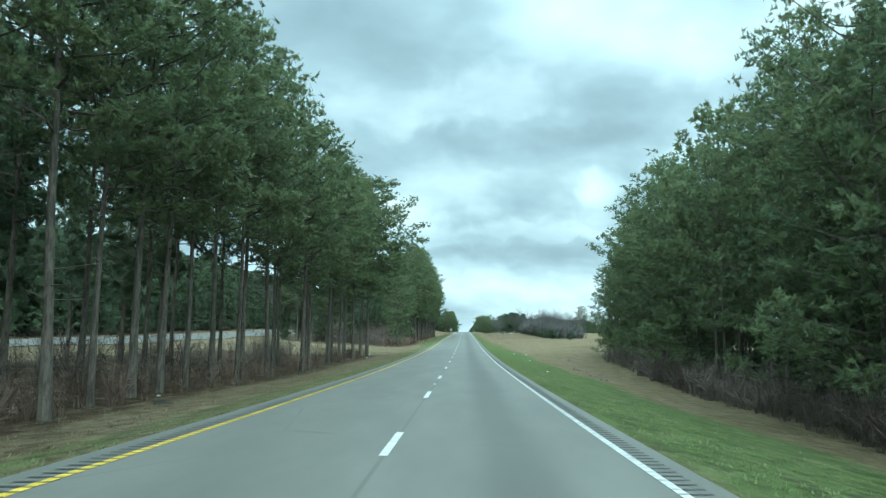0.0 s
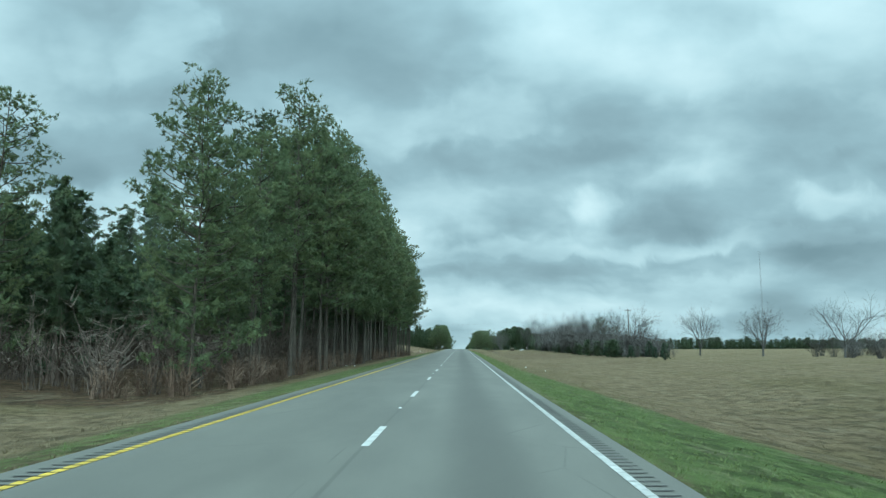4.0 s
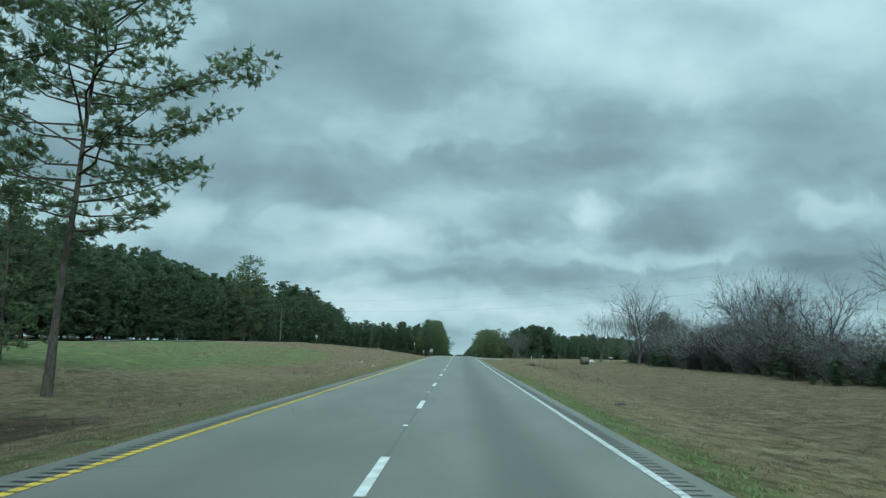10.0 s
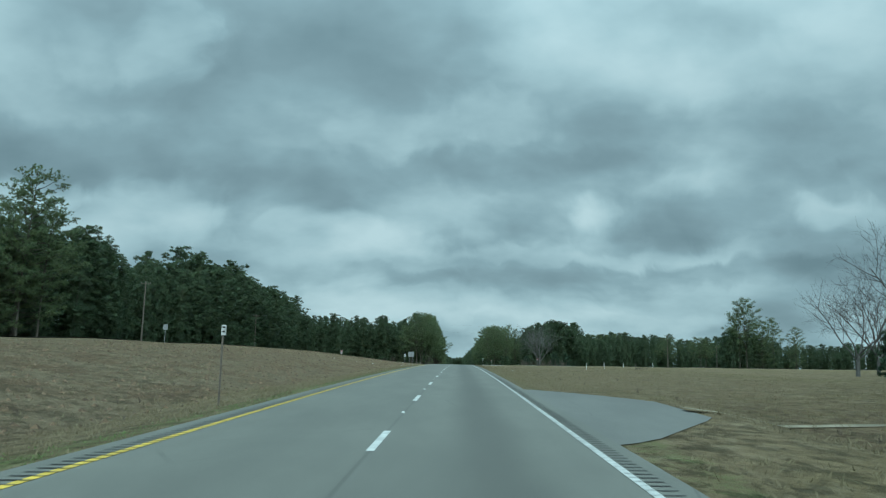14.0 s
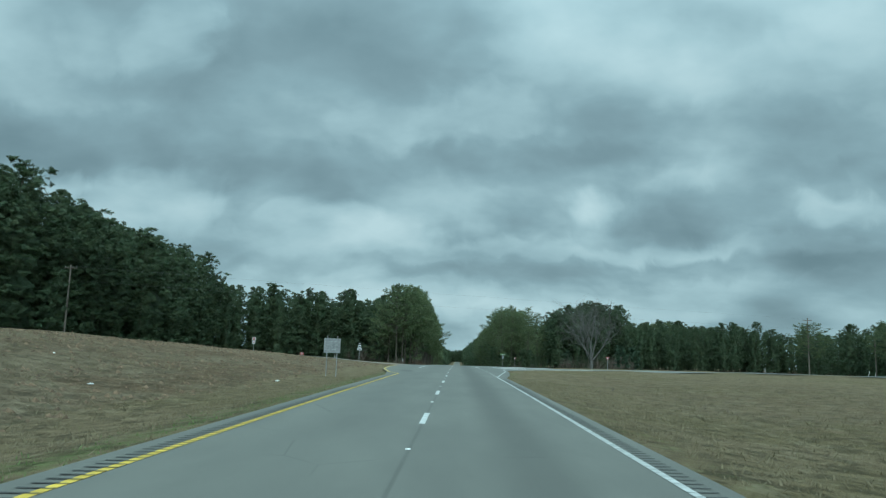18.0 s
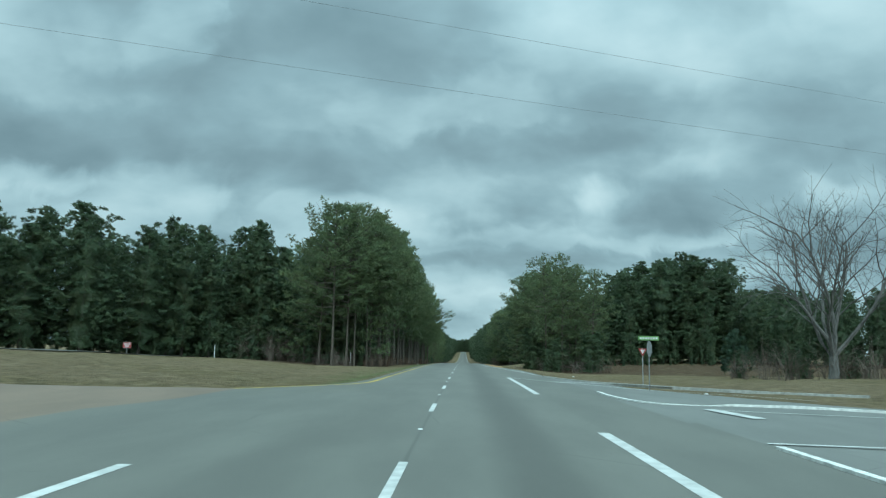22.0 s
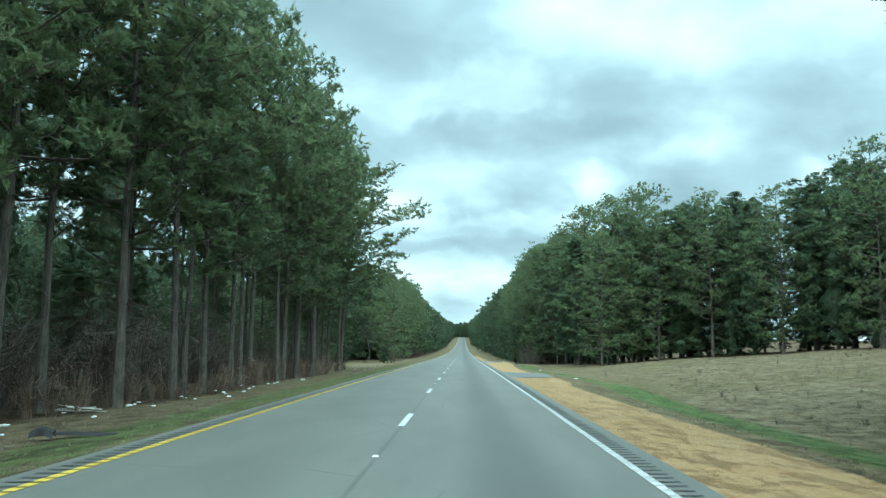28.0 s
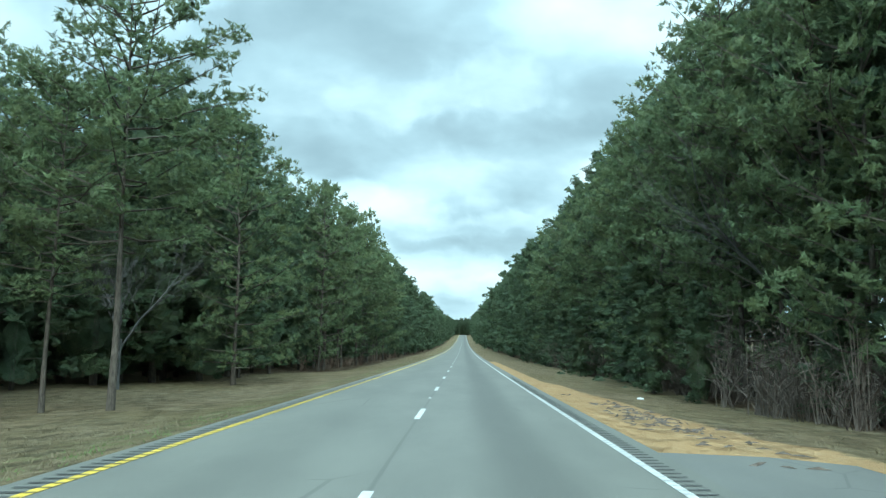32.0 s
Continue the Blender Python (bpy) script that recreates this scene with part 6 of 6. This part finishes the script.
part("panel", plate(rect(0, 2.1, 0.6, 0.75), 0.0), ALUMINIUM, t)


def delineator(x, y, h=1.15, lean=0.0):
    t = thing("delineator_post", "slim white plastic marker post in the grass", "post", (x, y, gz(x, y)), 0, "marker posts")
    part("post", box(0, 0, h / 2 - 0.1, 0.09, 0.02, h + 0.2, 0.006), WHITE_POST, t)
    part("cap_band", box(0, -0.002, h - 0.1, 0.092, 0.022, 0.06), GALVANISED, t)
    if lean:
        t.matrix_basis = pose(x, y, gz(x, y), 0, lean, 0)


for x, y, l in ((-33.4, 691.0, 0), (-14.1, 687.7, 0), (-12.5, 775.5, 3), (95.8, 655, 0), (86, 640, 18), (60, 628, 0), (24.2, 512, 2), (36.3, 537.6, 0), (28.5, 517.8, -2), (47.6, 557.4, 0)):
    delineator(x, y, 1.8 if 680 < y < 700 else 1.15, l)


def mailbox(x, y):
    t = thing("mailbox", "white mailbox on a wooden post beside the field track", "mailbox", (x, y, gz(x, y)), 20)
    part("post", box(0, 0, 0.42, 0.1, 0.1, 1.0, 0.008), WOOD_POLE, t)
    bm = bmesh.new()
    bmesh.ops.create_cube(bm, size=1, matrix=Matrix.LocRotScale((0, 0, 1.06), None, (0.56, 0.28, 0.24)))
    bmesh.ops.bevel(bm, geom=[e for e in bm.edges if abs(e.verts[0].co.z - e.verts[1].co.z) < 0.01 and e.verts[0].co.z > 1.1 and abs(e.verts[0].co.x - e.verts[1].co.x) > 0.1], offset=0.12, segments=5, affect="EDGES")
    part("box", bm, WHITE, t)
    part("door", plate(rect(0, 1.05, 0.24, 0.2), -0.15), WHITE, t)
    part("flag", box(0.1, -0.15, 1.12, 0.03, 0.01, 0.16), RED, t, "small red flag")


mailbox(27.2, 401.2)


def hay_bale(x, y):
    t = thing("hay_bale", "round weathered hay bale lying in the field", "hay bale", (x, y, gz(x, y) - 0.04), 6)
    rng = np.random.default_rng(9)
    n, m, r, w = 40, 9, 0.62, 1.25
    v, f = [], []
    for j in range(m):
        for i in range(n):
            a = 2 * math.pi * i / n
            rr = (r + rng.normal(0, 0.012)) * (0.94 if j in (0, m - 1) else 1.0) * (1 - 0.05 * max(0, -math.sin(a)))
            v.append((w * (j / (m - 1) - 0.5), rr * math.cos(a), 0.6 + rr * math.sin(a) * 0.97))
    for j in range(m - 1):
        for i in range(n):
            f.append((j * n + i, j * n + (i + 1) % n, (j + 1) * n + (i + 1) % n, (j + 1) * n + i))
    bm = bmesh.new()
    vs = [bm.verts.new(c) for c in v]
    for q in f:
        bm.faces.new([vs[k] for k in q])
    bm.faces.new(vs[:n][::-1])
    bm.faces.new(vs[-n:])
    part("roll", bm, plain("old_hay", (0.085, 0.072, 0.050), 0.95, vary=0.3, scale=9), t)
    for k in range(4):
        ring = [(w * (k - 1.5) / 4.4, 0.632 * math.cos(a), 0.6 + 0.615 * math.sin(a)) for a in np.linspace(0, 2 * math.pi, 25)]
        part("twine", tube(ring, np.full(25, 0.006), 3), WOOD_POLE, t)


hay_bale(21.0, 391.2)

# stand-in shape for a small white object of unknown kind
t = thing("tarp_heap", "low pale heap standing in for an unidentified white object", "heap", (27.0, 421.0, gz(27.0, 421.0)), 30)
rng = np.random.default_rng(4)
bm = bmesh.new()
bmesh.ops.create_grid(bm, x_segments=14, y_segments=8, size=0.5)
for q in bm.verts:
    e = max(abs(q.co.x), abs(q.co.y)) * 2
    q.co.x *= 2.1
    q.co.y *= 1.1
    q.co.z = max(0, 1 - e**4) * (0.40 + 0.12 * math.sin(q.co.x * 3)) + rng.normal(0, 0.02)
part("tarp", bm, plain("pale_heap_surface", (0.32, 0.33, 0.32), 0.6), t)


def utility_pole(x, y, top, label, arm=True, turn=0.0, lean=0.0):
    z = gz(x, y)
    h = top - z
    t = thing("utility_pole", label, "utility pole", (x, y, z), turn, "utility poles")
    part("pole", rod(0, 0, -0.3, h, 0.15, 0.1), WOOD_POLE, t)
    if arm:
        part("crossarm", box(0, 0.1, h - 0.45, 1.9, 0.1, 0.12, 0.01), WOOD_POLE, t)
        for ix in (-0.85, 0.85):
            part("insulator", rod(ix, 0.1, h - 0.38, h - 0.18, 0.045, 0.03, 8), GALVANISED, t)
    if lean:
        t.matrix_basis = pose(x, y, z, 0, lean, turn)
    return (x, y, top)


pole_a = utility_pole(51.0, 329.8, 17.6, "weathered wooden utility pole behind the thicket")
pole_b = utility_pole(-64.0, 436.6, 20.6, "weathered wooden utility pole before the forest", True, 0, 4)
pole_c = utility_pole(74.0, 640.0, 20.2, "weathered wooden utility pole beyond the field")
pole_d = utility_pole(-57.0, 590.5, 21.5, "weathered wooden utility pole beside the other carriageway")
utility_pole(96.0, 655.0, 17.5, "distant utility pole by the treeline", False)
utility_pole(110.0, 668.0, 17.0, "distant utility pole by the treeline", False)
utility_pole(-57.5, 515, 22.5, "weathered wooden utility pole beside the other carriageway")
CABLE = plain("grey_cable", (0.16, 0.165, 0.17), 0.6)


def wire(a, b, drop, sag):
    s = np.linspace(0, 1, 25)
    p = np.array(a)[None] * (1 - s[:, None]) + np.array(b)[None] * s[:, None]
    p[:, 2] -= drop + sag * 4 * s * (1 - s)
    ob = new("power_line", mesh_of("power_line", *tube(p, np.full(25, 0.0055), 4), CABLE))
    tagged(ob, "thin sagging overhead power line", "cable", "power lines")


wire(pole_a, pole_b, 0.2, 3.8)
wire(pole_a, pole_b, 1.9, 3.9)
wire(pole_c, pole_d, 0.2, 0.2)
wire(pole_c, pole_d, 2.3, 0.3)

t = thing("radio_mast", "thin distant lattice radio mast", "mast", (216, 643, gz(216, 643)))
part("lattice", merge([tube([(dx, dy, 0), (dx, dy, 72)], [0.05, 0.05], 3) for dx, dy in ((0.5, 0), (-0.25, 0.43), (-0.25, -0.43))] + [tube([(0.5, 0, z), (-0.25, 0.43, z + 2), (-0.25, -0.43, z + 4), (0.5, 0, z + 6)], [0.03] * 4, 3) for z in range(0, 66, 6)]), plain("weathered_mast_steel", (0.10, 0.10, 0.10), 0.7), t)

# stones in the drainage ditch and litter along the verges
STONE = plain("grey_stone", (0.13, 0.13, 0.12), 0.9, vary=0.3)


def lump(seed, size, squash=0.6):
    rng = np.random.default_rng(seed)
    bm = bmesh.new()
    bmesh.ops.create_icosphere(bm, subdivisions=1, radius=size)
    for v in bm.verts:
        v.co *= rng.uniform(0.75, 1.2)
        v.co.z *= squash
    return bm


def lump_mesh(name, seed, size, mat, squash=0.6):
    me = bpy.data.meshes.new(name)
    bm = lump(seed, size, squash)
    bm.to_mesh(me)
    bm.free()
    me.materials.append(mat)
    return me


stones = [lump_mesh("stone", 400 + k, 0.22, STONE) for k in range(4)]
for k in range(30):
    y = U(68, 128)
    x = 13.6 + 0.045 * (y - 60) + random.gauss(0, 0.45)
    ob = new("stone", stones[k % 4])
    s = U(0.4, 1.0)
    ob.matrix_basis = Matrix.LocRotScale((x, y, gz(x, y) + 0.04), Euler((U(-0.4, 0.4), U(-0.4, 0.4), U(0, 6.28))), (s, s * U(0.7, 1.3), s))
    tagged(ob, "pale rubble stone in the drainage ditch", "stone", "stones in the ditch")

PAPER = plain("white_litter", (0.6, 0.6, 0.58), 0.6)
DARK_SCRAP = plain("black_rubber_scrap", (0.02, 0.02, 0.02), 0.8)
litter_mesh = [lump_mesh("litter", 420 + k, 0.09, PAPER, 0.45) for k in range(4)]
spots = [(-12.0, 217.2, 2.4), (-10.8, 222, 1), (-11.0, 190, 1.2), (-11.6, 188, 1), (-10.6, 192, 0.9), (-10.2, 28, 1), (-9.5, 82, 1), (-11, 96, 1.2), (-15, 100, 1), (8.5, 112, 1.2), (9.5, 96, 1), (7.8, 60, 1), (11, 120, 1.2), (8.2, 185, 1.2), (9.4, 178, 0.9), (-9.6, 365, 1.8), (-13, 380, 1.2)]
spots += [(-16, 505, 1.3), (-14, 512, 1.2), (-19, 500, 1), (-20, 520, 1), (-12, 585, 1.2), (-15, 580, 1.2), (-18, 582, 1), (-13, 571, 1.2), (11, 480, 0.8), (10.5, 655, 1), (11.5, 622, 1), (-9.6, 764, 1.2), (-10.2, 770, 1.4), (-9.2, 766, 1.0), (-10.6, 778, 1.2), (-9.4, 788, 1), (-9.9, 796, 1.1), (-8.6, 783, 1), (-9.1, 800, 1.6), (-11.2, 797, 1.3), (9.8, 808, 1.4), (10.4, 840, 1.2), (9.0, 893, 1.8), (-9.4, 826, 1.1), (-8, 823, 1), (12, 902, 1), (-5.1, 362.8, 0.9), (-18.4, 394.1, 1.6)]
spots += [(-9.0 - 2.4 * abs(math.sin(7.3 * k)), 768 + 1.55 * k, 0.7 + 0.5 * abs(math.sin(3.1 * k))) for k in range(20)] + [(-9.9, 184, 1.1), (-8.9, 182.9, 0.9), (-9.1, 184.4, 1.0), (-10.9, 213, 1.6), (-9.9, 526.5, 1.4)]
for k, (x, y, s) in enumerate(spots):
    ob = new("litter", litter_mesh[k % 4])
    ob.matrix_basis = Matrix.LocRotScale((x, y, gz(x, y) + 0.03), Euler((0, 0, U(0, 6.28))), (s * 1.3, s, s))
    tagged(ob, "scrap of white litter in the verge grass", "litter", "litter along the verges")


def board_heap(x, y):
    t = thing("board_heap", "heap of pale broken boards at the foot of the pines", "debris", (x, y, gz(x, y)), 12)
    for dx, dy, z, ln, turn, tilt in ((0, 0, 0.06, 1.5, 8, 3), (-0.2, 0.25, 0.12, 1.2, -14, -4), (0.15, -0.2, 0.16, 1.0, 22, 6), (-0.4, 0.1, 0.2, 0.7, 50, 10)):
        b = part("board", box(0, 0, 0, ln, 0.16, 0.03, 0.004), BOARD, t)
        b.matrix_basis = pose(dx, dy, z, 0, tilt, turn)


BOARD = plain("weathered_board", (0.36, 0.33, 0.29), 0.85, vary=0.25)
board_heap(-10.6, 774.6)


def tyre_scrap(x, y, turn, length=1.0, tall=1.0):
    t = thing("tyre_scrap", "torn strip of black tyre lying on the verge", "debris", (x, y, gz(x, y) + 0.02), turn, "tyre scraps")
    s = np.linspace(0, 1, 9)
    v, f = [], []
    for q in s:
        for w, h in ((-0.1, 0.02), (-0.06, 0.07), (0.06, 0.08), (0.1, 0.02)):
            v.append((length * (q - 0.5), w * tall**0.5 + 0.05 * math.sin(q * 6), (h + 0.12 * q * (1 - q)) * tall))
    for i in range(8):
        for j in range(3):
            f.append((i * 4 + j, i * 4 + j + 1, i * 4 + j + 5, i * 4 + j + 4))
    part("strip", (np.array(v), np.array(f)), DARK_SCRAP, t)


tyre_scrap(8.95, 853.9, 15, 0.9, 2.6)
tyre_scrap(-6.8, 766.9, 10, 1.7)
tyre_scrap(-7.35, 766.7, 15, 0.45, 2.4)
tyre_scrap(-8.6, 24.5, 60, 0.6)
tyre_scrap(7.2, 300, 40, 0.5)
tyre_scrap(-2.3, 886, 5, 1.2)

# drain pipe mouth under a grassy hump in the field ditch
t = thing("drain_culvert", "dark culvert mouth under a grassy hump in the field ditch", "culvert", (11.6, 377.4, gz(11.6, 377.4)), 25)
rng = np.random.default_rng(31)
bm = bmesh.new()
bmesh.ops.create_grid(bm, x_segments=22, y_segments=12, size=0.5)
for q in bm.verts:
    u, w = q.co.x * 2, q.co.y * 2
    q.co.x, q.co.y = u * 1.25, w * 0.8 + 0.5
    q.co.z = 0.36 * max(0, 1 - u * u) ** 0.7 * max(0, 1 - w * w) ** 0.5 + rng.normal(0, 0.012) - 0.04
part("hump", bm, EARTH, t, "hump of dark ditch grass")
v, f = tube([(-0.25, -0.32, 0.06), (-0.25, 0.6, 0.06)], [0.17, 0.17], 14)
v2, f2 = tube([(-0.25, 0.6, 0.06), (-0.25, -0.32, 0.06)], [0.14, 0.14], 14)
part("pipe", merge([(v, f), (v2, f2)]), GROOVE, t, "dark corrugated pipe end")
part("weeds", brush(77, 0.45, 34, 6, 0.7, 0.006), TWIG, t, "dead weeds over the hump")
part("green_weeds", tuple(np.asarray(a) + o for a, o in zip(brush(78, 0.35, 30, 4, 0.5, 0.012), (np.array([-1.0, -0.2, 0.0]), 0))), BLADES, t, "fresh green weeds beside the pipe")
# washed-out rill below it
RILL_EARTH = plain("wet_rill_earth", (0.066, 0.052, 0.036), 0.95, vary=0.35, scale=1.5)
rill_y = np.arange(344.0, 376.5, 0.7)
rill_x = np.interp(rill_y, [344, 356, 366, 371, 376.5], [12.6, 13.4, 12.3, 11.6, 11.4]) + 0.25 * np.sin(rill_y * 0.8) + 0.1 * np.sin(rill_y * 2.3)
side = np.stack([rill_x - 0.08 - 0.14 * np.sin(rill_y * 2.9) ** 2, rill_x + 0.08 + 0.16 * np.sin(rill_y * 1.7) ** 2], 1)
rv = np.stack([side, np.repeat(rill_y[:, None], 2, 1), ground_z(side, np.repeat(rill_y[:, None], 2, 1)).reshape(-1, 2) + 0.025], -1).reshape(-1, 3)
k = np.arange(len(rill_y) - 1) * 2
tagged(new("rill", mesh_of("rill", rv, np.stack([k, k + 1, k + 3, k + 2], -1), RILL_EARTH)), "dark washed-out rill down the field ditch", "ditch", kind="structure")
thicket("weeds", "small dead weeds dotted over the fields", LOW_BRUSH, spread_out(170, 300, 585, lambda y: U(8, 34), (0.12, 0.4)) + spread_out(150, 340, 585, lambda y: -U(9, 34), (0.12, 0.35)), TWIG)
thicket("field_weeds", "sparse dead weeds over the pale field", LOW_BRUSH, spread_out(260, 762, 822, lambda y: U(11.5, 46), (0.15, 0.45)), TWIG)
thicket("ditch_weeds", "dead weeds along the field ditch", LOW_BRUSH, spread_out(60, 330, 392, lambda y: 12.6 + random.gauss(0, 0.5), (0.2, 0.5)) + spread_out(70, 290, 420, lambda y: -U(9, 14), (0.2, 0.45)), TWIG)


t = thing("fallen_branch", "pale dead branch lying in the verge grass", "branch", (8.65, 478.5, gz(8.65, 478.5) + 0.03), 0)
part("limb", tube([(0.05, 1.0, 0.02), (-0.05, 0.3, 0.06), (0.05, -0.4, 0.03), (-0.02, -1.1, 0.05)], [0.05, 0.05, 0.04, 0.015], 6), plain("dead_wood", (0.40, 0.37, 0.31), 0.9), t)
part("twig", tube([(-0.05, 0.3, 0.06), (0.3, 0.7, 0.12)], [0.025, 0.008], 5), plain("dead_twig_wood", (0.38, 0.35, 0.29), 0.9), t)
t = thing("fence_post", "short dark wooden post beside a low bush", "post", (33.9, 516.2, gz(33.9, 516.2)))
part("post", rod(0, 0, -0.2, 1.1, 0.06, 0.055), WOOD_POLE, t)
thicket("low_bush", "low leafless bush at the foot of a post", LOW_BRUSH, [(k % 4, 34.2 + 0.3 * k, 516.4 + 0.2 * (k % 3), gz(34.2, 516.4) - 0.03, 1.0, 0.7, 1.7 * k) for k in range(7)], TWIG)

rng = np.random.default_rng(77)
chips = []
for k in range(150):
    x, y = 6.2 + rng.normal(0, 0.55), 880 + rng.normal(0, 3.2)
    if x > 5.0:
        d = rng.normal(0, 1, 2)
        d /= np.linalg.norm(d)
        ln, w = rng.uniform(0.06, 0.28), rng.uniform(0.02, 0.06)
        z = gz(x, y) + 0.02
        v = np.array([(x - d[0] * ln - d[1] * w, y - d[1] * ln + d[0] * w, z), (x + d[0] * ln, y + d[1] * ln, z + 0.015), (x - d[0] * ln * 0.8 + d[1] * w, y - d[1] * ln * 0.8 - d[0] * w, z), (x, y, z + rng.uniform(0.02, 0.06))])
        chips.append((v, np.array([(0, 1, 3), (1, 2, 3), (2, 0, 3)])))
tagged(new("bark_debris", mesh_of("bark_debris", *merge(chips), TWIG)), "scattered dark bark and twigs on the sandy shoulder", "debris", kind="stuff")
